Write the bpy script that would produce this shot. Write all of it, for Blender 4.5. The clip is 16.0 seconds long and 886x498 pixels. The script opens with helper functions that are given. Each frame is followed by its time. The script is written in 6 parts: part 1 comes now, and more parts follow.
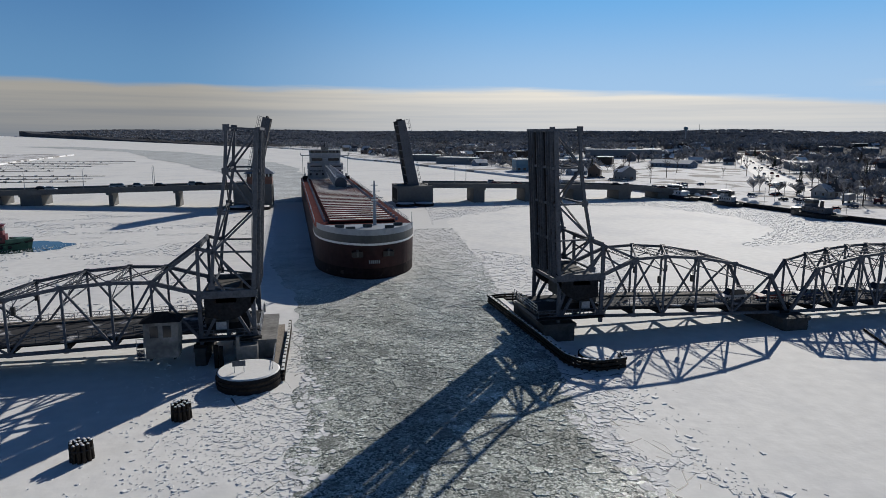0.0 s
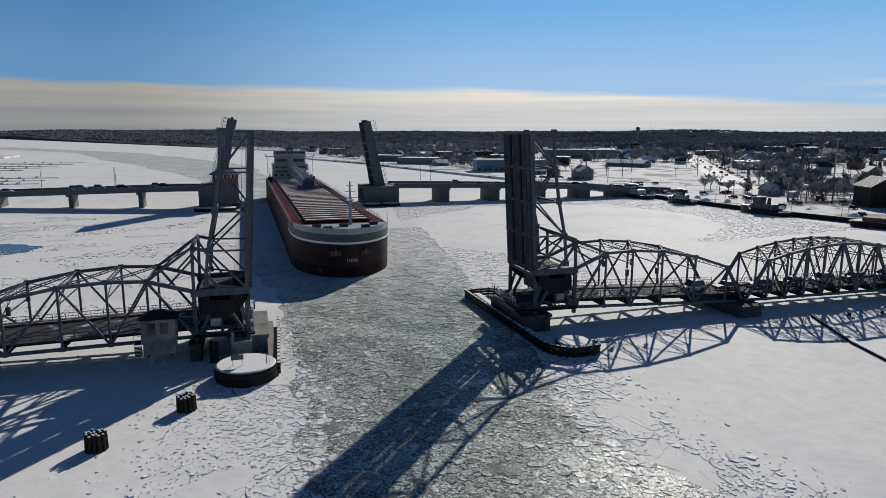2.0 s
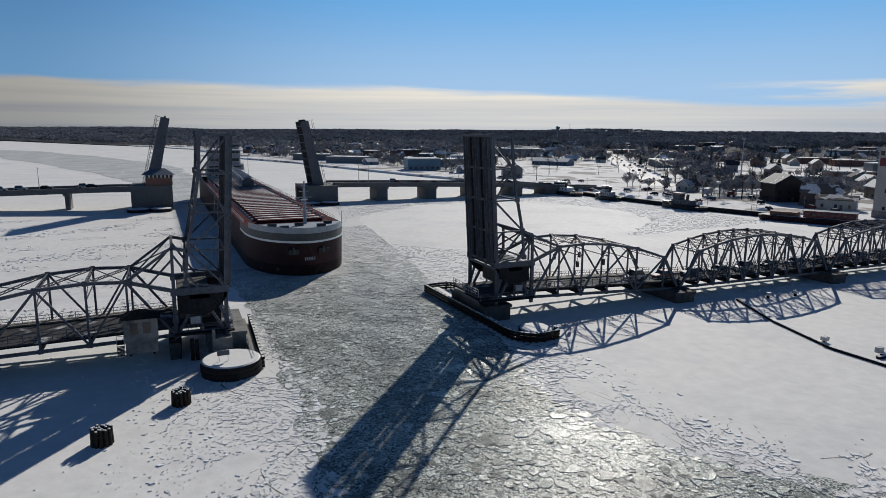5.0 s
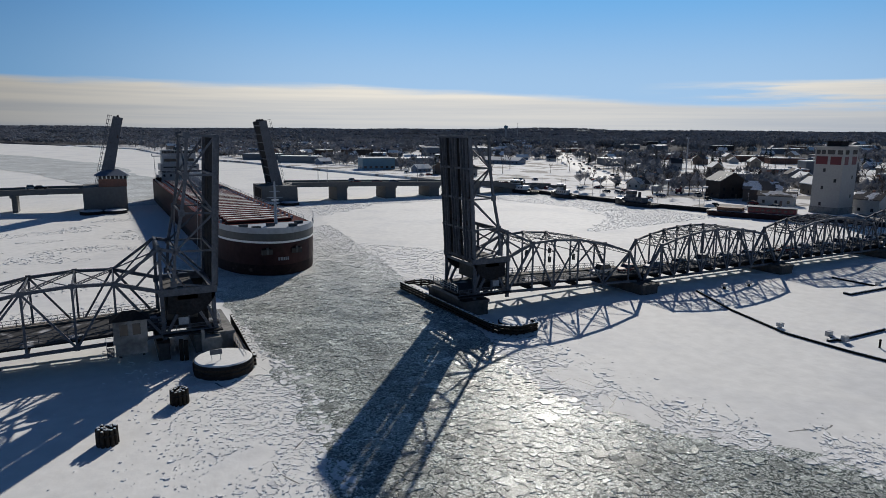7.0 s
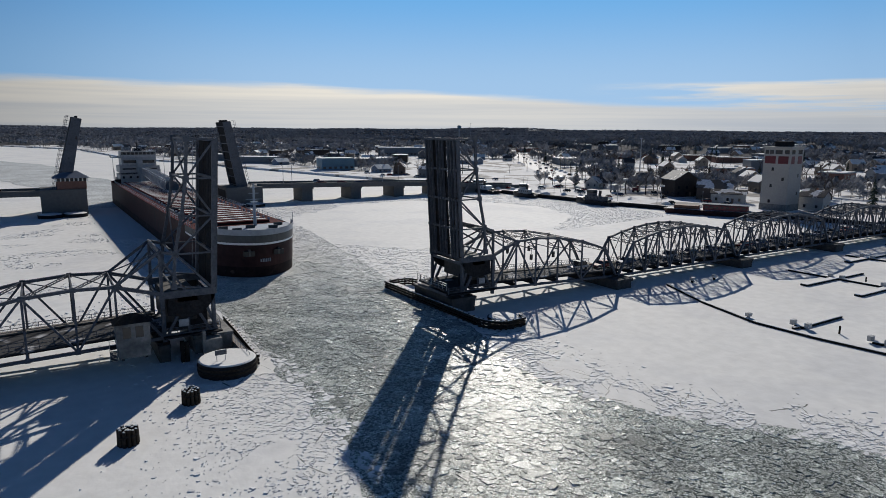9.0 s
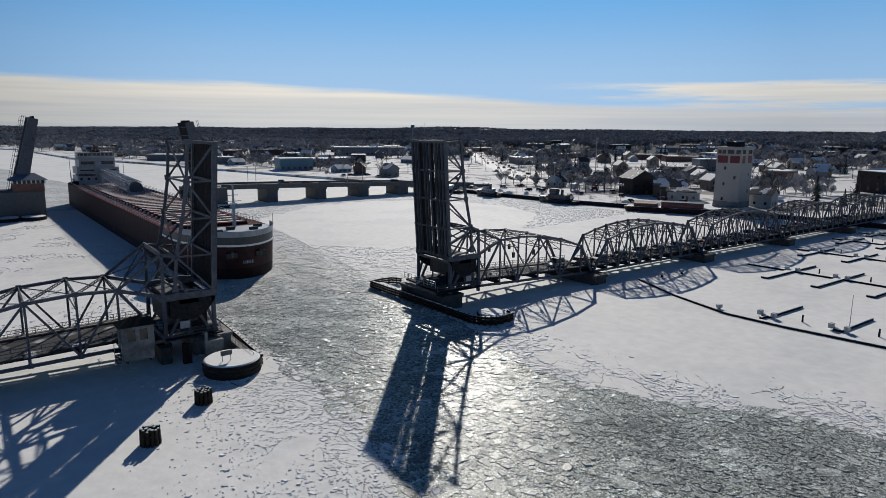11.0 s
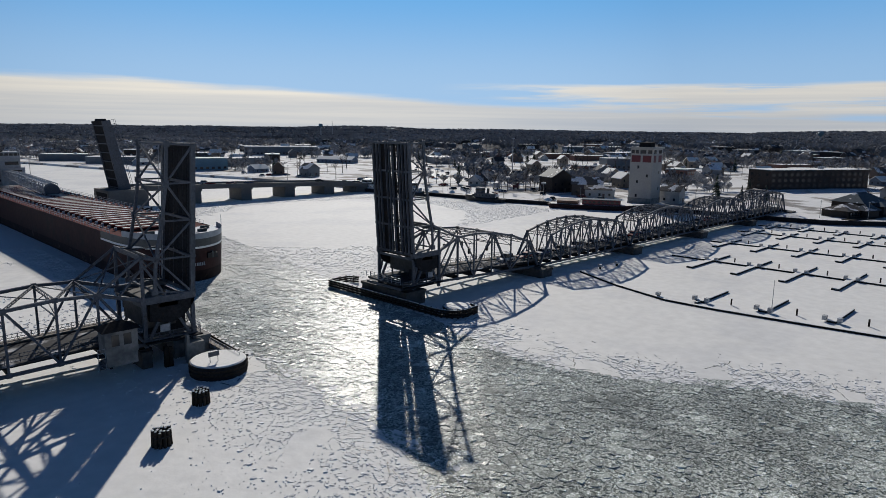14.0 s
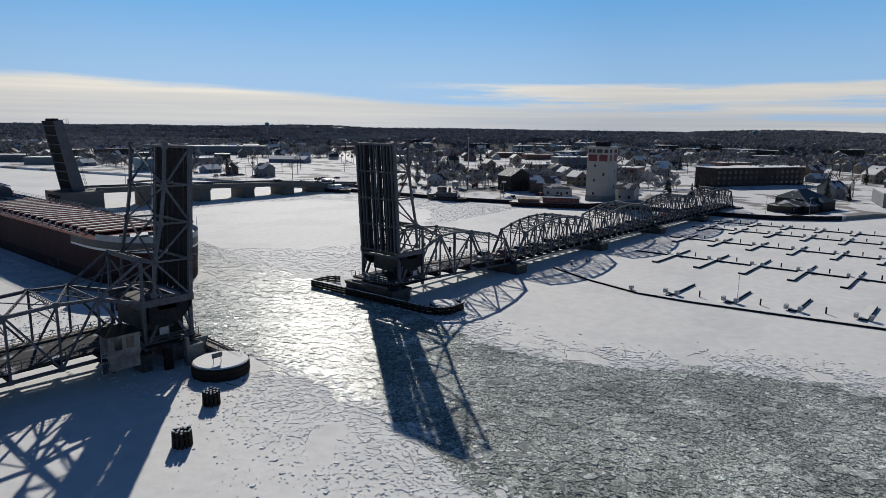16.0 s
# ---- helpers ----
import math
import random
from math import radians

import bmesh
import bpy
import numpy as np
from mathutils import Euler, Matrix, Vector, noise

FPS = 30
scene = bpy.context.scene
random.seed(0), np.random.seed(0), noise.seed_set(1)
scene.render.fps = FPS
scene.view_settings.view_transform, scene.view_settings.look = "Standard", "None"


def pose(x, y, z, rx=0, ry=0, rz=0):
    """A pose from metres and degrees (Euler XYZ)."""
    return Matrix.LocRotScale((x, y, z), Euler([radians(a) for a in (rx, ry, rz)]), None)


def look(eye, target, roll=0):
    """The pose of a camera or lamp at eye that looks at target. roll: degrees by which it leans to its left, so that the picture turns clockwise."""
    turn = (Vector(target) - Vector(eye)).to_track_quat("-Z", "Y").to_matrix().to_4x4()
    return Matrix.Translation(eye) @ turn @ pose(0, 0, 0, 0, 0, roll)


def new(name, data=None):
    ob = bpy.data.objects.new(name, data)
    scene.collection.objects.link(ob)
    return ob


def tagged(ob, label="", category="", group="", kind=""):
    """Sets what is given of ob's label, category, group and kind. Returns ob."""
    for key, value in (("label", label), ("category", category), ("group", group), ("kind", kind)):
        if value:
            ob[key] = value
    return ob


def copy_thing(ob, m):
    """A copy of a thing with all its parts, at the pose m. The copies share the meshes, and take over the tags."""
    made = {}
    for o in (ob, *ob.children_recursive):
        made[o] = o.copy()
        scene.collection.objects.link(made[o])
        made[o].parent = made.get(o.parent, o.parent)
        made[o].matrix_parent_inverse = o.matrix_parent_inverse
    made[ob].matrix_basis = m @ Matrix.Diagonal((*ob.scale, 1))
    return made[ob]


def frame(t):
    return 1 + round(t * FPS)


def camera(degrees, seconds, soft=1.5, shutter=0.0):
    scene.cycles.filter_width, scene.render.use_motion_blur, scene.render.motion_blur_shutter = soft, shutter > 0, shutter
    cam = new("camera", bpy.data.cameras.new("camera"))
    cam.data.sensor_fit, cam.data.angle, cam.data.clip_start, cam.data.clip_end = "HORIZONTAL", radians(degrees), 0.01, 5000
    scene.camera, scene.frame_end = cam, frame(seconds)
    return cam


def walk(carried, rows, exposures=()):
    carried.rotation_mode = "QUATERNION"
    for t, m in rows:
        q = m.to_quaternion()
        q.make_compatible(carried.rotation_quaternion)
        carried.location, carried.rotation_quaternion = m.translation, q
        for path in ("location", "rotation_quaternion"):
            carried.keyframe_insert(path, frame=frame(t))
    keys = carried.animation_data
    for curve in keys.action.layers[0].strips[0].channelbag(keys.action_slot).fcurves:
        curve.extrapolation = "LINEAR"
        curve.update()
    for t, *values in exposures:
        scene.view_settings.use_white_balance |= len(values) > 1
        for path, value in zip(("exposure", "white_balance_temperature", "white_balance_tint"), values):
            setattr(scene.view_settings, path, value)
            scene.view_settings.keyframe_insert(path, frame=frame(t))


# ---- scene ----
cam = camera(69.2, 16.0, soft=0.8)
PATH = [
    (0, (-16.92, -89.45, 29.96), (-14.811, -79.831, 28.187), 0.2),
    (0.5, (-18.17, -90.39, 30.02), (-15.895, -80.818, 28.254), 0.2),
    (1, (-19.30, -91.43, 30.13), (-16.858, -81.900, 28.362), 0.2),
    (1.5, (-20.53, -92.36, 30.25), (-17.936, -82.865, 28.474), 0.2),
    (2, (-21.75, -93.24, 30.33), (-19.001, -83.785, 28.560), 0.2),
    (2.5, (-22.94, -94.04, 30.39), (-20.015, -84.648, 28.618), 0.2),
    (3, (-24.23, -94.73, 30.46), (-21.098, -85.397, 28.690), 0.2),
    (3.5, (-25.61, -95.40, 30.61), (-22.286, -86.142, 28.830), 0.2),
    (4, (-27.05, -95.82, 30.72), (-23.544, -86.620, 28.934), 0.3),
    (6.5, (-34.40, -97.18, 31.25), (-30.011, -88.379, 29.451), 0.4),
    (7, (-35.93, -97.26, 31.28), (-31.358, -88.546, 29.480), 0.4),
    (7.5, (-37.62, -97.42, 31.44), (-32.867, -88.801, 29.648), 0.3),
    (8, (-39.35, -97.38, 31.58), (-34.436, -88.863, 29.782), 0.4),
    (8.5, (-41.08, -97.26, 31.67), (-36.011, -88.832, 29.866), 0.4),
    (9, (-42.95, -97.12, 31.76), (-37.744, -88.776, 29.961), 0.4),
    (11.5, (-51.99, -96.02, 32.47), (-45.987, -88.230, 30.654), 0.5),
    (12, (-53.87, -95.61, 32.53), (-47.661, -87.985, 30.711), 0.6),
    (12.5, (-55.62, -95.15, 32.45), (-49.191, -87.708, 30.646), 0.6),
    (13, (-57.42, -94.51, 32.53), (-50.819, -87.220, 30.725), 0.6),
    (13.5, (-59.18, -93.97, 32.66), (-52.426, -86.821, 30.849), 0.7),
    (14, (-60.88, -93.23, 32.73), (-53.978, -86.231, 30.925), 0.7),
    (14.5, (-62.62, -92.48, 32.86), (-55.585, -85.614, 31.041), 0.7),
    (15, (-64.29, -91.64, 32.84), (-57.118, -84.911, 31.027), 0.8),
    (15.5, (-66.04, -90.68, 32.90), (-58.716, -84.110, 31.085), 0.8),
    (16, (-67.82, -90.08, 33.13), (-60.365, -83.670, 31.317), 0.7),
]
walk(cam, [(t, look(eye, target, roll)) for t, eye, target, roll in PATH])

# ---- world, sun, exposure ----
SUN_AZ, SUN_EL = 38.0, 26.4      # azimuth from +y towards +x, elevation
world = bpy.data.worlds.new("winter_sky")
scene.world = world
world.use_nodes = True


def build_sky():
    nt = world.node_tree
    nt.nodes.clear()
    N, L = nt.nodes.new, nt.links.new
    out = N("ShaderNodeOutputWorld")
    sky = N("ShaderNodeTexSky")
    sky.sky_type, sky.sun_disc = "NISHITA", False
    sky.sun_elevation, sky.sun_rotation = radians(SUN_EL), radians(SUN_AZ)
    sky.air_density, sky.dust_density, sky.ozone_density = 1.0, 0.3, 1.8
    hue = N("ShaderNodeHueSaturation")
    hue.inputs["Saturation"].default_value = SKY_SAT
    L(sky.outputs[0], hue.inputs["Color"])
    bg = N("ShaderNodeBackground")
    scaled = N("ShaderNodeVectorMath")
    scaled.operation = "MULTIPLY"
    scaled.inputs[1].default_value = [c * SKY_STRENGTH for c in SKY_TINT]
    L(hue.outputs[0], scaled.inputs[0])

    def blend(fac, a, b):
        m = N("ShaderNodeMix")
        m.data_type = "RGBA"
        L(fac, m.inputs["Factor"])
        for socket, v in ((6, a), (7, b)):
            if isinstance(v, tuple):
                m.inputs[socket].default_value = (*v, 1)
            else:
                L(v, m.inputs[socket])
        return m.outputs[2]

    cloud = N("ShaderNodeBackground")
    tc = N("ShaderNodeTexCoord")
    sep = N("ShaderNodeSeparateXYZ")
    L(tc.outputs["Generated"], sep.inputs[0])

    def noise_at(scale, detail, rough=0.55):
        mp = N("ShaderNodeMapping")
        mp.inputs["Scale"].default_value = scale
        L(tc.outputs["Generated"], mp.inputs[0])
        nz = N("ShaderNodeTexNoise")
        nz.inputs["Scale"].default_value = 1.0
        nz.inputs["Detail"].default_value = detail
        nz.inputs["Roughness"].default_value = rough
        L(mp.outputs[0], nz.inputs["Vector"])
        return nz.outputs["Fac"]

    def op(kind, a, b, clamp=False):
        m = N("ShaderNodeMath")
        m.operation, m.use_clamp = kind, clamp
        for k, v in enumerate((a, b)):
            if isinstance(v, (int, float)):
                m.inputs[k].default_value = v
            else:
                L(v, m.inputs[k])
        return m.outputs[0]

    def ramp(value, lo, hi):
        r = N("ShaderNodeMapRange")
        r.interpolation_type = "SMOOTHSTEP"
        r.inputs["From Min"].default_value, r.inputs["From Max"].default_value = lo, hi
        L(value, r.inputs["Value"])
        return r.outputs[0]

    z = sep.outputs[2]
    # how near a direction lies to the sun's side of the sky
    sunward = op("ADD", op("MULTIPLY", sep.outputs[0], math.sin(radians(SUN_AZ))), op("MULTIPLY", sep.outputs[1], math.cos(radians(SUN_AZ))))
    warm = op("MAXIMUM", ramp(sunward, 0.64, 1.0), op("MULTIPLY", ramp(sep.outputs[0], 0.40, 0.80), 0.8))
    # blue winter air, paler towards the horizon and towards the sun
    rising = ramp(z, 0.05, 0.22)
    air = blend(warm, blend(rising, AIR_LOW, AIR_HIGH), blend(rising, AIR_LOW_SUN, AIR_HIGH_SUN))
    L(blend(ramp(z, 0.21, 0.42), air, scaled.outputs[0]), bg.inputs[0])
    # a low bank of stratus: its top edge is wavy and sinks to the right
    wave = op("MULTIPLY", op("SUBTRACT", noise_at((2.5, 2.5, 30), 6), 0.5), 0.035)
    tilt = op("MULTIPLY", op("MAXIMUM", op("SUBTRACT", sep.outputs[0], 0.32), 0.0), 0.065)
    edge = op("ADD", op("ADD", z, wave), tilt)
    bank = op("SUBTRACT", 1.0, ramp(edge, 0.060, 0.071))
    # a second wispy bank over the right shore
    wisps = ramp(noise_at((2.2, 2.2, 42), 8, 0.62), 0.36, 0.52)
    right = ramp(sep.outputs[0], 0.68, 0.84)
    low = op("MULTIPLY", op("SUBTRACT", 1.0, ramp(op("ADD", z, wave), 0.061, 0.071)), ramp(op("SUBTRACT", z, wave), 0.014, 0.026))
    second = op("MULTIPLY", op("MULTIPLY", wisps, right), low)
    haze = op("MULTIPLY", op("SUBTRACT", 1.0, ramp(z, 0.004, 0.034)), 0.85)
    fac = op("MULTIPLY", op("MAXIMUM", op("MAXIMUM", bank, second), haze), 0.95, True)
    streak = ramp(noise_at((1.6, 1.6, 75), 5), 0.3, 0.72)
    height = ramp(z, 0.0, 0.066)
    mix = N("ShaderNodeMix")
    mix.data_type = "RGBA"
    L(op("ADD", op("MULTIPLY", height, 0.62), op("MULTIPLY", streak, 0.46), True), mix.inputs["Factor"])
    mix.inputs[6].default_value = (*CLOUD_LOW, 1)
    mix.inputs[7].default_value = (*CLOUD_HIGH, 1)
    L(mix.outputs[2], cloud.inputs[0])
    # clouds are brighter towards the sun
    L(op("MULTIPLY", op("ADD", op("MULTIPLY", warm, 0.55), 0.45), CLOUD_STRENGTH), cloud.inputs[1])
    ms = N("ShaderNodeMixShader")
    L(fac, ms.inputs[0])
    L(bg.outputs[0], ms.inputs[1])
    L(cloud.outputs[0], ms.inputs[2])
    L(ms.outputs[0], out.inputs[0])


SKY_STRENGTH, SKY_SAT, SKY_TINT = 0.05, 1.15, (0.35, 0.43, 0.61)
CLOUD_LOW, CLOUD_HIGH, CLOUD_STRENGTH = (0.45, 0.485, 0.54), (0.84, 0.79, 0.70), 1.0
AIR_LOW, AIR_HIGH = (0.135, 0.295, 0.51), (0.075, 0.205, 0.43)
AIR_LOW_SUN, AIR_HIGH_SUN = (0.36, 0.56, 0.81), (0.145, 0.42, 0.80)
build_sky()
sun = new("sun", bpy.data.lights.new("sun", "SUN"))
sun.data.energy, sun.data.angle, sun.data.color = 3.75, radians(0.55), (1.0, 0.955, 0.885)
sun.matrix_world = look((0, 0, 0), (-math.sin(radians(SUN_AZ)) * math.cos(radians(SUN_EL)), -math.cos(radians(SUN_AZ)) * math.cos(radians(SUN_EL)), -math.sin(radians(SUN_EL))))

# ---- materials ----


def material(name, base, rough=0.7, metal=0.0, vary=0.25, grain=2.0, broad=0.15, bump=0.15, spec=0.5, other=None, per_object=0.0, per_island=0.0, bump_scale=None, depth=0.05):
    """A procedural surface: base colour, fine grain and broad stains in world size, bump, optional second colour in patches."""
    m = bpy.data.materials.new(name)
    m.use_nodes = True
    nt = m.node_tree
    N, L = nt.nodes.new, nt.links.new
    b = nt.nodes["Principled BSDF"]
    b.inputs["Roughness"].default_value, b.inputs["Metallic"].default_value = rough, metal
    b.inputs["Specular IOR Level"].default_value = spec
    geo = N("ShaderNodeNewGeometry")

    def nz(scale, detail):
        n = N("ShaderNodeTexNoise")
        n.inputs["Scale"].default_value, n.inputs["Detail"].default_value = scale, detail
        L(geo.outputs["Position"], n.inputs["Vector"])
        return n.outputs["Fac"]

    fine, wide = nz(grain, 5), nz(broad, 4)
    r1 = N("ShaderNodeMapRange")
    r1.inputs["From Min"].default_value, r1.inputs["From Max"].default_value = 0.3, 0.7
    r1.inputs["To Min"].default_value, r1.inputs["To Max"].default_value = 1 - vary, 1 + vary
    L(fine, r1.inputs["Value"])
    r2 = N("ShaderNodeMapRange")
    r2.inputs["From Min"].default_value, r2.inputs["From Max"].default_value = 0.3, 0.7
    r2.inputs["To Min"].default_value, r2.inputs["To Max"].default_value = 1 - vary * 0.6, 1 + vary * 0.6
    L(wide, r2.inputs["Value"])
    mul = N("ShaderNodeMath")
    mul.operation = "MULTIPLY"
    L(r1.outputs[0], mul.inputs[0])
    L(r2.outputs[0], mul.inputs[1])
    value = mul.outputs[0]
    for amount, src in ((per_object, "obj"), (per_island, "isl")):
        if amount:
            rnd = N("ShaderNodeObjectInfo").outputs["Random"] if src == "obj" else geo.outputs["Random Per Island"]
            r3 = N("ShaderNodeMapRange")
            r3.inputs["To Min"].default_value, r3.inputs["To Max"].default_value = 1 - amount, 1 + amount
            L(rnd, r3.inputs["Value"])
            k = N("ShaderNodeMath")
            k.operation = "MULTIPLY"
            L(value, k.inputs[0])
            L(r3.outputs[0], k.inputs[1])
            value = k.outputs[0]
    colour = N("ShaderNodeMix")
    colour.data_type = "RGBA"
    colour.inputs[6].default_value = (*base, 1)
    colour.inputs[7].default_value = (*(other[0] if other else base), 1)
    if other:
        rr = N("ShaderNodeMapRange")
        rr.interpolation_type = "SMOOTHSTEP"
        rr.inputs["From Min"].default_value, rr.inputs["From Max"].default_value = other[2], other[2] + other[3]
        L(nz(other[1], 6), rr.inputs["Value"])
        L(rr.outputs[0], colour.inputs["Factor"])
    else:
        colour.inputs["Factor"].default_value = 0
    scale = N("ShaderNodeVectorMath")
    scale.operation = "SCALE"
    L(colour.outputs[2], scale.inputs[0])
    L(value, scale.inputs["Scale"])
    L(scale.outputs[0], b.inputs["Base Color"])
    if bump:
        bp = N("ShaderNodeBump")
        bp.inputs["Strength"].default_value, bp.inputs["Distance"].default_value = bump, depth
        L(nz(bump_scale, 6) if bump_scale else fine, bp.inputs["Height"])
        L(bp.outputs[0], b.inputs["Normal"])
    return m


STEEL = material("grey_steel_paint", (0.088, 0.097, 0.116), 0.65, 0.0, 0.25, 3.0, 0.3, 0.1, spec=0.25, other=((0.05, 0.035, 0.03), 0.9, 0.62, 0.12))
STEEL_DARK = material("dark_steel", (0.022, 0.0225, 0.025), 0.85, 0.0, 0.35, 3.0, 0.3, 0.15, spec=0.08, other=((0.032, 0.023, 0.019), 0.8, 0.58, 0.15))
STEEL_LIGHT = material("pale_steel_paint", (0.30, 0.32, 0.35), 0.5, 0.0, 0.2, 3.0, 0.3, 0.1)
CONCRETE = material("weathered_concrete", (0.20, 0.195, 0.185), 0.85, 0.0, 0.25, 1.8, 0.25, 0.3, other=((0.11, 0.105, 0.10), 0.35, 0.52, 0.2))
CONCRETE_DARK = material("dark_wet_concrete", (0.062, 0.058, 0.055), 0.85, 0.0, 0.3, 1.8, 0.25, 0.3, other=((0.03, 0.028, 0.026), 0.4, 0.5, 0.2))
SNOW = material("snow_cover", (0.84, 0.83, 0.80), 0.8, 0.0, 0.05, 2.5, 0.12, 0.25, spec=0.25)
TIMBER = material("tarred_timber", (0.028, 0.023, 0.019), 0.85, 0.0, 0.4, 4.0, 0.5, 0.3, spec=0.12, per_object=0.3)
PLANK = material("grey_dock_plank", (0.22, 0.19, 0.16), 0.85, 0.0, 0.3, 4.0, 0.5, 0.2, per_object=0.15)
RUST = material("rusty_steel", (0.13, 0.065, 0.04), 0.75, 0.0, 0.35, 2.5, 0.4, 0.2)
HULL = material("oxide_hull_paint", (0.038, 0.016, 0.016), 0.7, 0.0, 0.25, 0.8, 0.12, 0.08, spec=0.2, other=((0.028, 0.018, 0.017), 0.22, 0.52, 0.2))
HULL_LOW = material("scraped_lower_hull", (0.024, 0.013, 0.013), 0.75, 0.0, 0.35, 1.2, 0.2, 0.1, spec=0.15, other=((0.10, 0.07, 0.06), 0.5, 0.6, 0.1))
DECK_RED = material("red_deck_paint", (0.088, 0.017, 0.017), 0.85, 0.0, 0.25, 1.5, 0.25, 0.1, spec=0.05, per_object=0.12, other=((0.20, 0.10, 0.095), 0.5, 0.70, 0.12))
SHIP_GREY = material("grey_bulwark_paint", (0.30, 0.33, 0.37), 0.5, 0.0, 0.12, 1.0, 0.2, 0.05)
SHIP_BAND = material("dark_grey_bow_band", (0.06, 0.066, 0.068), 0.55, 0.0, 0.15, 1.0, 0.2, 0.05)
WHITE = material("white_paint", (0.74, 0.74, 0.73), 0.5, 0.0, 0.08, 1.5, 0.2, 0.05)
SHIP_WHITE = material("weathered_white_ship_paint", (0.41, 0.415, 0.42), 0.6, 0.0, 0.12, 1.0, 0.2, 0.05, other=((0.30, 0.29, 0.28), 0.4, 0.6, 0.15))
BLACK = material("black_paint", (0.018, 0.018, 0.02), 0.45, 0.0, 0.2, 2.0, 0.3, 0.05)
RED = material("red_paint", (0.115, 0.010, 0.017), 0.5, 0.0, 0.15, 1.5, 0.2, 0.05)
GREEN = material("green_hull_paint", (0.05, 0.13, 0.085), 0.5, 0.0, 0.15, 1.5, 0.2, 0.05)
BLUE = material("blue_metal_siding", (0.10, 0.20, 0.27), 0.5, 0.0, 0.15, 1.5, 0.2, 0.05)
GLASS = material("dark_window_glass", (0.02, 0.024, 0.03), 0.12, 0.0, 0.1, 0.5, 0.1, 0.0)
ASPHALT = material("asphalt", (0.05, 0.05, 0.053), 0.9, 0.0, 0.2, 3.0, 0.2, 0.2, spec=0.15, other=((0.5, 0.5, 0.52), 0.25, 0.56, 0.12))
BRICK = material("brick_wall", (0.20, 0.10, 0.075), 0.85, 0.0, 0.2, 3.0, 0.3, 0.2, per_object=0.25)
SIDING = [material("siding_" + n, c, 0.7, 0.0, 0.12, 2.0, 0.3, 0.1, per_object=0.25) for n, c in (("white", (0.40, 0.40, 0.395)), ("grey", (0.15, 0.16, 0.175)), ("tan", (0.22, 0.18, 0.14)), ("blue", (0.11, 0.15, 0.21)), ("brown", (0.13, 0.09, 0.07)))]
STUCCO = material("pale_tower_concrete", (0.36, 0.345, 0.325), 0.85, 0.0, 0.08, 1.5, 0.15, 0.12)
SLATE = material("slate_blue_roof", (0.05, 0.075, 0.10), 0.7, 0.0, 0.2, 1.5, 0.2, 0.1, spec=0.2, other=((0.55, 0.56, 0.58), 0.3, 0.6, 0.05))
SHINGLE = material("thawing_shingle_roof", (0.075, 0.072, 0.075), 0.85, 0.0, 0.2, 1.5, 0.1, 0.1, spec=0.15, per_object=0.3, other=((0.70, 0.70, 0.71), 0.16, 0.52, 0.04))
DARK_WALL = material("dark_brown_cladding", (0.05, 0.04, 0.036), 0.8, 0.0, 0.15, 2.0, 0.3, 0.1, spec=0.2)
BARK = material("bark", (0.06, 0.048, 0.04), 0.9, 0.0, 0.3, 3.0, 0.4, 0.2, per_object=0.2)
TWIG = material("bare_twigs", (0.055, 0.043, 0.037), 0.9, 0.0, 0.3, 1.0, 0.06, 0.0, per_island=0.35, per_object=0.25)
# far trees: much paler and bluer than bark, distance haze mixed into the base colour
HAZY_WOODS = material("far_leafless_woods_hazed", (0.27, 0.272, 0.285), 0.95, 0.0, 0.3, 0.02, 0.005, 0.0, spec=0.05, per_island=0.06)
HAZY_WOODS.node_tree.nodes["Principled BSDF"].inputs["Alpha"].default_value = 0.6      # leafless crowns let half the light through
NEEDLE = material("conifer_needles", (0.022, 0.034, 0.022), 0.9, 0.0, 0.3, 2.0, 0.3, 0.0, per_object=0.25)
CAR_PAINT = [material("car_paint_" + n, c, 0.6, 0.0, 0.05, 1.0, 0.2, 0.0, spec=0.2) for n, c in (("black", (0.015, 0.015, 0.017)), ("silver", (0.35, 0.36, 0.38)), ("dark_red", (0.14, 0.02, 0.02)), ("white", (0.65, 0.65, 0.66)), ("blue", (0.03, 0.05, 0.11)))]
RUBBER = material("tyre_rubber", (0.02, 0.02, 0.02), 0.9, 0.0, 0.1, 2.0, 0.3, 0.0)
GALV = material("galvanised_pole", (0.33, 0.34, 0.36), 0.5, 0.4, 0.1, 2.0, 0.3, 0.0)

# ---- mesh helpers ----


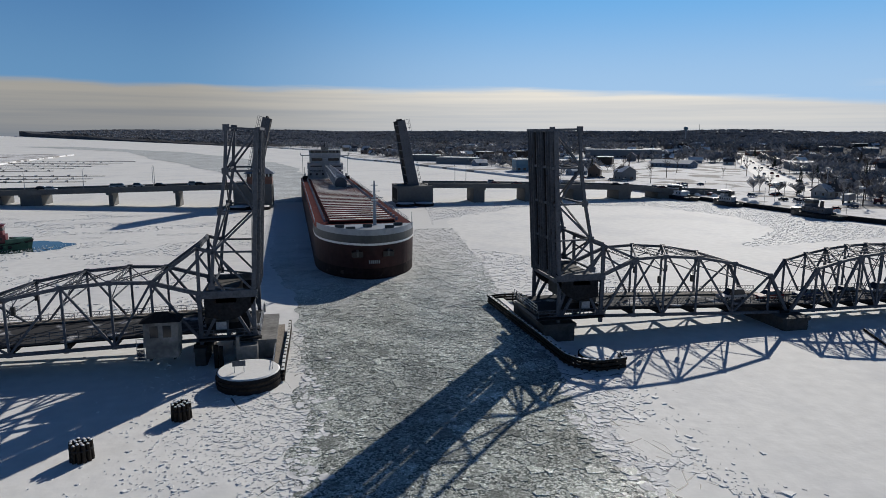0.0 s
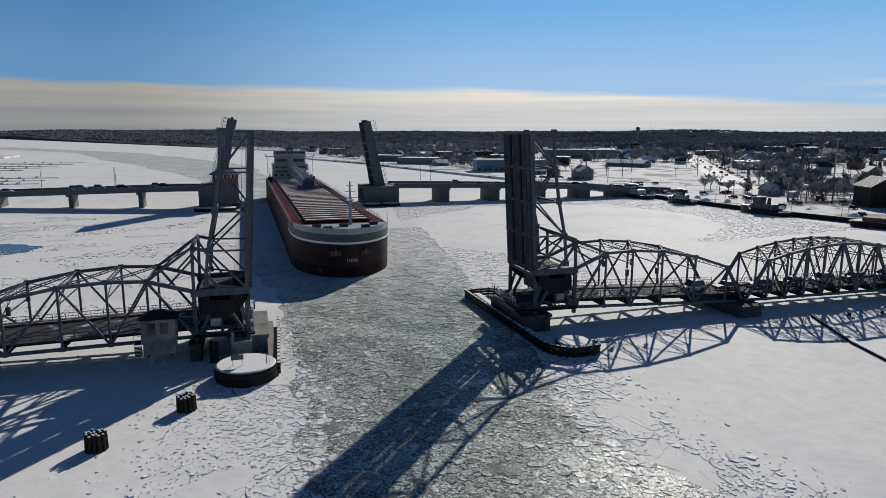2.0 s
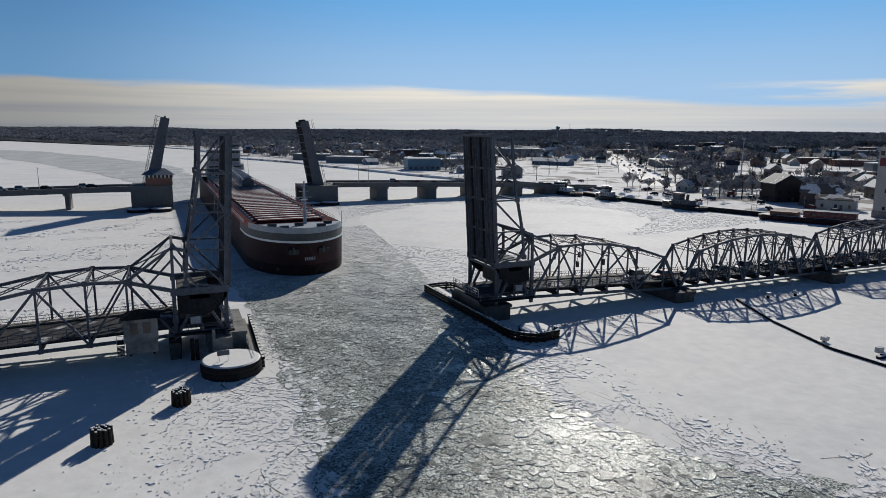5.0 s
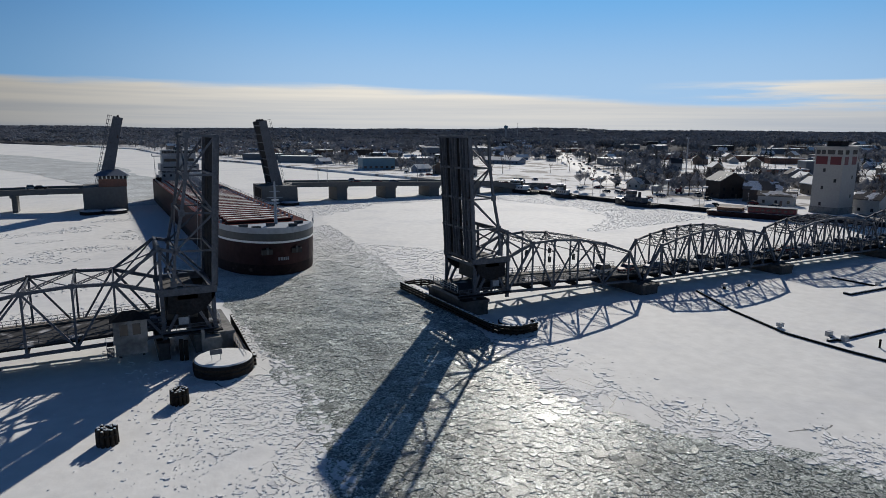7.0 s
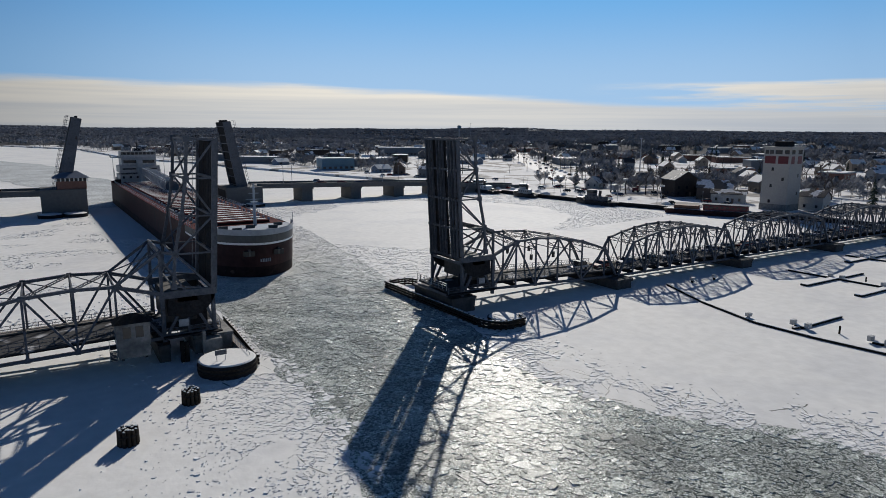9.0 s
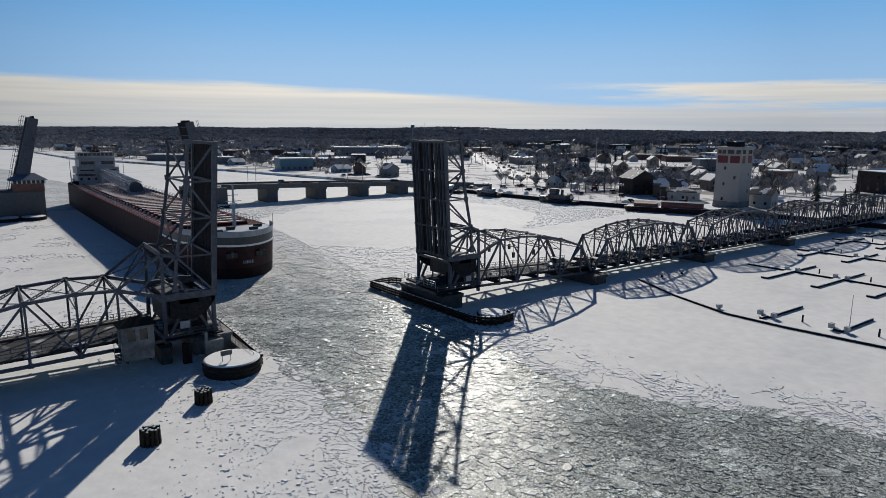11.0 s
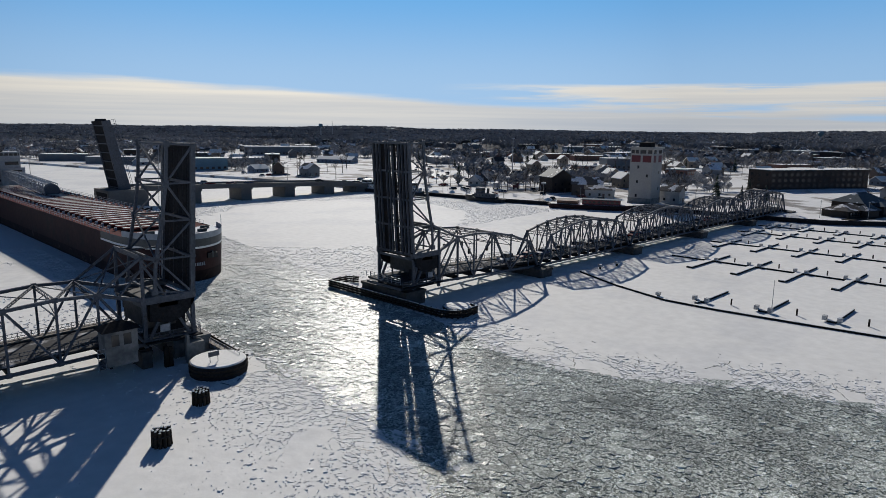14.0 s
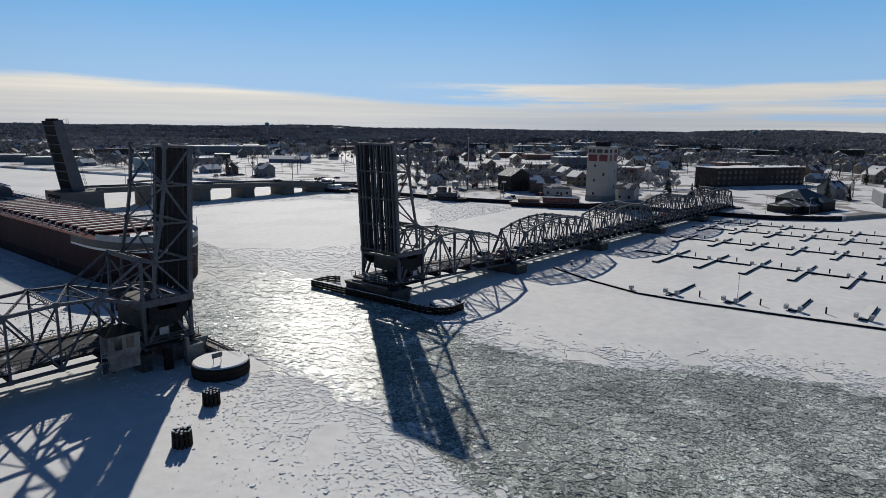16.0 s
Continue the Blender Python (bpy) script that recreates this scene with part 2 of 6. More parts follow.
class Mesh:
    """Gathers boxes, beams and tubes into one mesh."""

    def __init__(self):
        self.v, self.f = [], []

    def add(self, verts, faces):
        n = len(self.v)
        self.v.extend(tuple(p) for p in verts)
        self.f.extend(tuple(i + n for i in f) for f in faces)
        return self

    def box(self, x0, x1, y0, y1, z0, z1):
        c = [(x, y, z) for z in (z0, z1) for x, y in ((x0, y0), (x1, y0), (x1, y1), (x0, y1))]
        return self.add(c, [(3, 2, 1, 0), (4, 5, 6, 7), (0, 1, 5, 4), (1, 2, 6, 5), (2, 3, 7, 6), (3, 0, 4, 7)])

    def beam(self, a, b, w, h):
        """A square bar from a to b: w across, h in the upright plane."""
        a, b = Vector(a), Vector(b)
        d = (b - a).normalized()
        up = Vector((0, 0, 1)) if abs(d.z) < 0.9 else Vector((1, 0, 0))
        s = d.cross(up).normalized()
        u = s.cross(d).normalized()
        c = [p + s * (i * w / 2) + u * (j * h / 2) for p in (a, b) for i, j in ((-1, -1), (1, -1), (1, 1), (-1, 1))]
        return self.add(c, [(0, 1, 2, 3), (7, 6, 5, 4), (4, 5, 1, 0), (5, 6, 2, 1), (6, 7, 3, 2), (7, 4, 0, 3)])

    def tube(self, a, b, r0, r1=None, n=10, caps=True):
        a, b = Vector(a), Vector(b)
        r1 = r0 if r1 is None else r1
        d = (b - a).normalized()
        s = d.orthogonal().normalized()
        u = d.cross(s)
        c = [p + (s * math.cos(2 * math.pi * k / n) + u * math.sin(2 * math.pi * k / n)) * r for p, r in ((a, r0), (b, r1)) for k in range(n)]
        f = [(k, (k + 1) % n, n + (k + 1) % n, n + k) for k in range(n)]
        if caps:
            f += [tuple(range(n - 1, -1, -1)), tuple(range(n, 2 * n))]
        return self.add(c, f)

    def prism(self, outline, z0, z1):
        n = len(outline)
        c = [(x, y, z) for z in (z0, z1) for x, y in outline]
        f = [(k, (k + 1) % n, n + (k + 1) % n, n + k) for k in range(n)]
        return self.add(c, f + [tuple(range(n - 1, -1, -1)), tuple(range(n, 2 * n))])

    def gable(self, x0, x1, y0, y1, z0, z1, thick=0.25, along="x"):
        """A pitched roof slab with its ridge along x or y."""
        if along == "y":
            m = Mesh().gable(y0, y1, x0, x1, z0, z1, thick)
            return self.add([(y, x, z) for x, y, z in m.v], [tuple(reversed(f)) for f in m.f])
        ym = (y0 + y1) / 2
        c = [(x, y, z) for x in (x0, x1) for y, z in ((y0, z0), (ym, z1), (y1, z0), (y1, z0 + thick), (ym, z1 + thick), (y0, z0 + thick))]
        return self.add(c, [(5, 4, 1, 0), (4, 3, 2, 1), (6, 7, 10, 11), (7, 8, 9, 10), (0, 1, 7, 6), (1, 2, 8, 7), (2, 3, 9, 8), (3, 4, 10, 9), (4, 5, 11, 10), (5, 0, 6, 11)])

    def data(self, name, mat):
        me = bpy.data.meshes.new(name)
        me.from_pydata(self.v, [], self.f)
        me.update()
        if mat:
            me.materials.append(mat)
        return me


def part(name, mesh, mat, parent, label=""):
    ob = new(name, mesh if isinstance(mesh, bpy.types.Mesh) else mesh.data(name, mat))
    ob.parent = parent
    return tagged(ob, label) if label else ob


def thing(name, label, category, group="", at=(0, 0, 0), turn=0.0):
    ob = new(name)
    ob.empty_display_size = 0.5
    ob.matrix_basis = pose(*at, 0, 0, turn)
    return tagged(ob, label, category, group)


def solid(name, mesh, mat, label, category, kind="", group=""):
    return tagged(new(name, mesh.data(name, mat)), label, category, group, kind)


# ---- ground: ice, snow and land ----
def sheet(name, mat):
    xs = sorted({*np.linspace(-120, 140, 53), *np.linspace(-4900, -120, 14), *np.linspace(140, 4900, 14)})
    ys = sorted({*np.linspace(-140, 220, 73), *np.linspace(-900, -140, 5), *np.linspace(220, 4900, 16)})
    m = Mesh()
    m.v = [(x, y, 0.0) for y in ys for x in xs]
    w = len(xs)
    m.f = [(j * w + i, j * w + i + 1, (j + 1) * w + i + 1, (j + 1) * w + i) for j in range(len(ys) - 1) for i in range(w - 1)]
    return m


ICE = material("snowy_lake_ice", (0.84, 0.83, 0.80), 0.75, 0.0, 0.06, 0.5, 0.02, 0.4, spec=0.08, other=((0.77, 0.765, 0.75), 0.045, 0.5, 0.14), bump_scale=0.9, depth=0.1)
tagged(new("ground", sheet("ground", ICE).data("ground", ICE)), "snow-covered frozen bay with wind-packed drifts", "ground", "", "structure")

CHANNEL = material("wet_channel_ice", (0.17, 0.19, 0.17), 0.25, 0.0, 0.6, 6.0, 0.09, 0.6, spec=0.028, other=((0.50, 0.52, 0.485), 3.0, 0.46, 0.06), bump_scale=5.0, depth=0.08)
PLATE = material("broken_ice_plates", (0.37, 0.395, 0.355), 0.24, 0.0, 0.5, 8.0, 0.09, 0.6, spec=0.034, per_island=0.5, depth=0.05, other=((0.62, 0.635, 0.605), 3.0, 0.5, 0.08))
CHANNEL_MID = material("snowy_brash_ice", (0.52, 0.535, 0.53), 0.8, 0.0, 0.3, 0.9, 0.05, 0.9, spec=0.08, other=((0.60, 0.625, 0.62), 0.22, 0.46, 0.16), bump_scale=0.8, depth=0.3)


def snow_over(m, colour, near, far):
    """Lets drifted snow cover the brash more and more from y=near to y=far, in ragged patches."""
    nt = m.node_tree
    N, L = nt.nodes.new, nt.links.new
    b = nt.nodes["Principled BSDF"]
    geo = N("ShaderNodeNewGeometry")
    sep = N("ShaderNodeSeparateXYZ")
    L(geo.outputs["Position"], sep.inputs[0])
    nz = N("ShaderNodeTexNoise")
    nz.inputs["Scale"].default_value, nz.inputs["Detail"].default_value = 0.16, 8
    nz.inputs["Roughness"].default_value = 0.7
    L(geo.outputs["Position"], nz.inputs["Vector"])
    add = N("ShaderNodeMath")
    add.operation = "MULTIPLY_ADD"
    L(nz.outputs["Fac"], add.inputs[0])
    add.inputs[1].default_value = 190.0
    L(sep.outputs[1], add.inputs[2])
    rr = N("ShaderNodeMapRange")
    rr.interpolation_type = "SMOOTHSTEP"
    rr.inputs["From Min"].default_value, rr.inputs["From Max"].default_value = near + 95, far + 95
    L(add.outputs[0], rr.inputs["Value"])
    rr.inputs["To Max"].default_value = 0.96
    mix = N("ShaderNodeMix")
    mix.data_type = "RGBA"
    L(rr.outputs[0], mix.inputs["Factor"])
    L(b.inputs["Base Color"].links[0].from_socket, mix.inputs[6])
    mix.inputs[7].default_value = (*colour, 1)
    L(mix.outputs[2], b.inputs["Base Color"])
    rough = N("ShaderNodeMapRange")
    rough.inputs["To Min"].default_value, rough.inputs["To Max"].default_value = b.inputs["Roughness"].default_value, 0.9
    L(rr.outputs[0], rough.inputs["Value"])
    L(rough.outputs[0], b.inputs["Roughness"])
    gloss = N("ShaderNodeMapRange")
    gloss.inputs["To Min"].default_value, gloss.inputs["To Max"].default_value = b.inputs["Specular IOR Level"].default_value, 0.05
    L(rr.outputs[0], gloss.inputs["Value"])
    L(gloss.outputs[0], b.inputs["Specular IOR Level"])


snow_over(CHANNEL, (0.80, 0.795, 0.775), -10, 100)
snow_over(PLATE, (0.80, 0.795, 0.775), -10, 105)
PLATE_SNOW = material("snowy_ice_lumps", (0.80, 0.795, 0.785), 0.7, 0.0, 0.1, 3.0, 0.2, 0.4, spec=0.15, per_island=0.1)


def curve_at(table, y):
    return float(np.interp(y, [a for a, _ in table], [b for _, b in table]))


CH_LEFT = [(-140, -60), (-100, -40), (-75, -30), (-53, -22.5), (-37, -18.6), (0, -17.6), (20, -18.5), (36, -20), (60, -25), (190, -27), (300, -40), (600, -135), (1000, -290), (1400, -600)]
CH_RIGHT = [(-140, 60), (-100, 34), (-76, 28.5), (-66, 26), (-59.5, 21), (-51, 15), (-44, 12.3), (-36, 11.6), (-28, 11.8), (-20, 14.5), (9, 15.9), (18, 18), (40, 22), (80, 27), (120, 31), (150, 36), (185, 40), (197, 15), (300, 0), (600, -40), (1000, -190), (1400, -480)]


SHORE = [(-900, 420), (-300, 330), (-57, 256), (-44, 224), (-25, 208), (-10, 204), (30, 199), (48, 192), (72, 181), (100, 172), (130, 167), (160, 163), (194, 161), (300, 142), (325, 134), (480, 97), (545, 84), (670, 40), (1040, 10), (1265, -76), (1858, -377), (3000, -960), (4300, -1600), (4900, -1900)]


def channel_sheet(ys):
    m = Mesh()
    for y in ys:
        k = 1.0 + max(0, y - 200) / 60
        a = curve_at(CH_LEFT, y) + k * 2.2 * noise.noise((y * 0.14 / k, 3.1, 0)) + k * 1.0 * noise.noise((y * 0.5 / k, 8.1, 0))
        b = curve_at(CH_RIGHT, y) + k * 2.4 * noise.noise((y * 0.12 / k, 5.7, 0)) + k * 1.2 * noise.noise((y * 0.5 / k, 1.1, 0))
        m.v += [(a + (b - a) * i / 12, y, 0.03 if y < 200 else 0.12) for i in range(13)]
    m.f = [(j * 13 + i, j * 13 + i + 1, j * 13 + i + 14, j * 13 + i + 13) for j in range(len(ys) - 1) for i in range(12)]
    return m


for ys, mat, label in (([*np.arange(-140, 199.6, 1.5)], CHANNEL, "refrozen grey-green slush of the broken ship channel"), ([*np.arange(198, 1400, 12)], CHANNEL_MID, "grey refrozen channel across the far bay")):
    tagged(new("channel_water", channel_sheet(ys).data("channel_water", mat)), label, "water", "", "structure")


def plates(count, area, size, mat, name, label, height=0.06, tilt=0.09, power=1.5):
    """Loose angular ice plates as one mesh."""
    rnd = random.Random(len(name) + count)
    m = Mesh()
    done = 0
    while done < count:
        x, y, keep = area(rnd)
        if not keep:
            continue
        done += 1
        r = size[0] * (size[1] / size[0]) ** (rnd.random() ** power)
        n = rnd.randint(4, 8)
        turn, thin = rnd.random() * 6.3, rnd.uniform(0.45, 1.0)
        start, h = rnd.random() * 6.3, height * (0.2 + 1.3 * rnd.random())
        tx, ty = rnd.uniform(-tilt, tilt), rnd.uniform(-tilt, tilt)
        rim = []
        for k in range(n):
            a, q = start + 2 * math.pi * (k + rnd.uniform(-0.3, 0.3)) / n, r * rnd.uniform(0.55, 1.2)
            u, v = q * math.cos(a), q * math.sin(a) * thin
            rim.append((u * math.cos(turn) - v * math.sin(turn), u * math.sin(turn) + v * math.cos(turn)))
        top = [(x + u * 0.94, y + v * 0.94, 0.04 + h + u * tx + v * ty) for u, v in rim]
        low = [(x + u, y + v, -0.05) for u, v in rim]
        m.add(top + low, [tuple(range(n))] + [(n + k, n + (k + 1) % n, (k + 1) % n, k) for k in range(n)])
    return tagged(new(name, m.data(name, mat)), label, "ice", "", "stuff")


def in_channel(rnd):
    y = -100 + 210 * rnd.random() ** 1.25
    x = rnd.uniform(-45, 45)
    a, b = curve_at(CH_LEFT, y) + 0.5, curve_at(CH_RIGHT, y) - 0.3
    ship = abs(x + 6) < 12.5 and y > 40
    return x, y, a < x < b and not ship


def on_left_field(rnd):
    y = rnd.uniform(-98, 8)
    x = curve_at(CH_LEFT, y) + 1.0 - abs(rnd.gauss(0, 8))
    return x, y, noise.noise((x * 0.12, y * 0.12, 0)) > -0.34 and x > -75


def in_basin_patch(x, y):
    """Below 1 inside the smooth snow left standing in the turning basin."""
    u, v = ((x - 80) + (y - 108)) * 0.7071, ((y - 108) - (x - 80)) * 0.7071
    return math.hypot(u / 64, v / 50) + 0.10 * noise.noise((x * 0.05, y * 0.05, 2.0)) + 0.05 * noise.noise((x * 0.2, y * 0.2, 6.0))


def in_basin(rnd):
    x, y = rnd.uniform(16, 168), rnd.uniform(12, 186)
    inside = y > 48 + 0.12 * x or x < 34 + 0.5 * y
    return x, y, curve_at(CH_RIGHT, y) - 6 < x < curve_at(SHORE, y) - 3 and inside and in_basin_patch(x, y) > 1.0


def beside_ship(rnd):
    x, y = rnd.uniform(-130, -27), rnd.uniform(10, 168)
    return x, y, noise.noise((x * 0.05, y * 0.09, 1.0)) > 0.05


def on_right_edge(rnd):
    y = rnd.uniform(-95, -20)
    x = curve_at(CH_RIGHT, y) + abs(rnd.gauss(0, 4.5)) - 1.5
    return x, y, noise.noise((x * 0.1, y * 0.1, 4)) > -0.35


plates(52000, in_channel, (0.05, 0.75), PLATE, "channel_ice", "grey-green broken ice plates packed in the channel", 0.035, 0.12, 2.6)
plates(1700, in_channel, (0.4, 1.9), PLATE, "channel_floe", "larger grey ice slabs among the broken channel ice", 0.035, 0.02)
plates(15000, in_basin, (0.15, 1.0), PLATE_SNOW, "basin_ice", "snow-dusted broken ice over the turning basin", 0.03, 0.06, 1.8)
plates(7000, beside_ship, (0.08, 0.55), PLATE_SNOW, "ice_rubble", "small frozen lumps over the snowy bay ice", 0.08, 0.15, 2.0)
plates(8500, on_left_field, (0.05, 0.42), PLATE_SNOW, "ice_rubble", "small snowy ice lumps scattered along the channel edge", 0.03, 0.13, 2.4)



def left_edge_brash(rnd):
    y = rnd.uniform(-95, -5)
    x = curve_at(CH_LEFT, y) + abs(rnd.gauss(0, 1.6))
    return x, y, noise.noise((x * 0.15, y * 0.15, 7)) > -0.2


plates(800, left_edge_brash, (0.06, 0.9), PLATE_SNOW, "ice_rubble", "white snowy brash along the channel edge", 0.05, 0.1)
plates(6000, on_right_edge, (0.05, 0.8), PLATE_SNOW, "ice_rubble", "crumbled snowy ice along the channel edge", 0.03, 0.1, 2.2)


def cracks(seed, count, start):
    """Thin wandering cracks in the snow crust, as narrow dark strips."""
    rn = random.Random(seed)
    m = Mesh()
    for _ in range(count):
        x, y, a = start(rn)
        w = rn.uniform(0.02, 0.09)
        prev = None
        for k in range(rn.randint(3, 11)):
            a += rn.uniform(-0.14, 0.14) if rn.random() < 0.82 else rn.uniform(-0.7, 0.7)
            step = rn.uniform(0.3, 0.8)
            x, y = x + step * math.cos(a), y + step * math.sin(a)
            q = w * rn.uniform(0.1, 1.5)
            row = [(x - q * math.sin(a), y + q * math.cos(a), 0.012), (x + q * math.sin(a), y - q * math.cos(a), 0.012)]
            if prev:
                m.add(prev + row, [(0, 1, 3, 2)])
            prev = row
    return m


def crack_right(rn):
    y = rn.uniform(-95, -16)
    return curve_at(CH_RIGHT, y) + min(9, abs(rn.gauss(0, 3.2))) - 1.0, y, rn.choice((1.9, 2.2, 0.5, -1.1)) + rn.uniform(-0.4, 0.4)


def crack_left(rn):
    y = rn.uniform(-95, 5)
    return curve_at(CH_LEFT, y) - min(8, abs(rn.gauss(0, 2.5))) + 0.5, y, rn.uniform(0, 6.28)


CRACK = material("dark_ice_crack", (0.13, 0.135, 0.125), 0.6, 0.0, 0.3, 2.0, 0.2, 0.0)
tagged(new("ice_crack", cracks(5, 170, crack_right).data("ice_crack", CRACK)), "thin dark cracks in the snow crust by the channel", "ice", "", "stuff")
tagged(new("ice_crack", cracks(6, 60, crack_left).data("ice_crack", CRACK)), "thin dark cracks in the snowy channel edge", "ice", "", "stuff")



def land_z(x, y):
    d = max(0.0, x - curve_at(SHORE, y))
    far = math.hypot(x, y)
    rise = 1 / (1 + math.exp(-(d - 520) / 170)) - 0.045
    hill = 0.5 + 0.5 * noise.noise((x * 0.0011, y * 0.0011, 2.0))
    return 1.5 + max(0, rise) * (6 + 11 * hill) + max(0, far - 1700) * 0.0105 * (0.35 + hill * 0.65) + min(1, max(0, far - 1500) / 1300) * 24 * max(0.0, noise.noise((x * 0.0013, y * 0.0013, 7.3))) + min(1, d / 60) * 0.5 * noise.noise((x * 0.02, y * 0.02, 0))


LAND = material("snowy_land", (0.79, 0.785, 0.78), 0.85, 0.0, 0.08, 0.35, 0.03, 0.3, spec=0.08, other=((0.30, 0.285, 0.27), 0.045, 0.52, 0.06), bump_scale=0.5, depth=0.15)


def land_sheet():
    ys = [*np.arange(-900, -60, 60), *np.arange(-60, 340, 6), *np.arange(340, 1400, 25), *np.arange(1400, 4901, 140)]
    ds = [0, 0, 2, 6, 12, 20, 30, 42, 56, 72, 90, 110, 135, 165, 200, 240, 290, 350, 420, 500, 600, 720, 860, 1020, 1200, 1450, 1750, 2100, 2550, 3100, 3700, 4400]
    m = Mesh()
    for y in ys:
        s = curve_at(SHORE, y)
        for i, d in enumerate(ds):
            x = min(s + d, 4900)
            m.v.append((x, y, -0.4 if i == 0 else land_z(x, y)))
    w = len(ds)
    near, far = Mesh(), Mesh()
    near.v = far.v = m.v
    for j in range(len(ys) - 1):
        for i in range(w - 1):
            (near if ds[i + 1] <= 500 and ys[j] < 1300 else far).f.append((j * w + i, j * w + i + 1, (j + 1) * w + i + 1, (j + 1) * w + i))
    return near, far


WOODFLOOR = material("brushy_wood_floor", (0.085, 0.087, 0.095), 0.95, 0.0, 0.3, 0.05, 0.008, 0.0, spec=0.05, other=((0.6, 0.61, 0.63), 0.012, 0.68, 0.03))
near_land, far_land = land_sheet()
tagged(new("land", near_land.data("land", LAND)), "low snowy shore with open lots and yards", "ground", "", "structure")
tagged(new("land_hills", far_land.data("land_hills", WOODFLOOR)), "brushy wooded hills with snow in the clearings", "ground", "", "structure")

# ---- the truss bridge ----
NEAR, FAR = -4.2, 6.1            # the two truss planes
MID = (NEAR + FAR) / 2


def member(name, parent, a, b, w, h, mat=None):
    return part(name, Mesh().beam(a, b, w, h), mat or STEEL, parent)


def gusset(parent, x, y, z, size=0.9):
    return part("gusset_plate", Mesh().box(x - size / 2, x + size / 2, y - 0.16, y + 0.16, z - size / 2, z + size / 2), STEEL, parent)


def lattice_strut(name, parent, a, b, depth=0.55):
    """Two light flanges with lacing bars between them."""
    a, b = Vector(a), Vector(b)
    m = Mesh()
    u = Vector((0, 0, depth / 2))
    m.beam(a + u, b + u, 0.14, 0.12).beam(a - u, b - u, 0.14, 0.12)
    n = max(4, int((b - a).length / 0.7))
    for k in range(n):
        p, q = a.lerp(b, k / n), a.lerp(b, (k + 1) / n)
        s = 1 if k % 2 else -1
        m.beam(p + u * s, q - u * s, 0.06, 0.06)
    return part(name, m, STEEL, parent)


def rail(parent, x0, x1, y, z0, z1, step=1.6):
    """A lattice hand rail along the deck."""
    m = Mesh()
    n = max(2, int(abs(x1 - x0) / step))
    pt = lambda k, h: (x0 + (x1 - x0) * k / n, y, z0 + (z1 - z0) * k / n + h)  # noqa: E731
    for h in (0.25, 0.7, 1.15):
        m.beam(pt(0, h), pt(n, h), 0.06, 0.07)
    for k in range(n + 1):
        m.beam(pt(k, 0), pt(k, 1.2), 0.07, 0.07)
    for k in range(n * 3):
        a, b = pt(k / 3, 0.25), pt((k + 1) / 3, 1.1)
        m.beam(a, b, 0.03, 0.03)
    return part("railing", m, STEEL, parent)


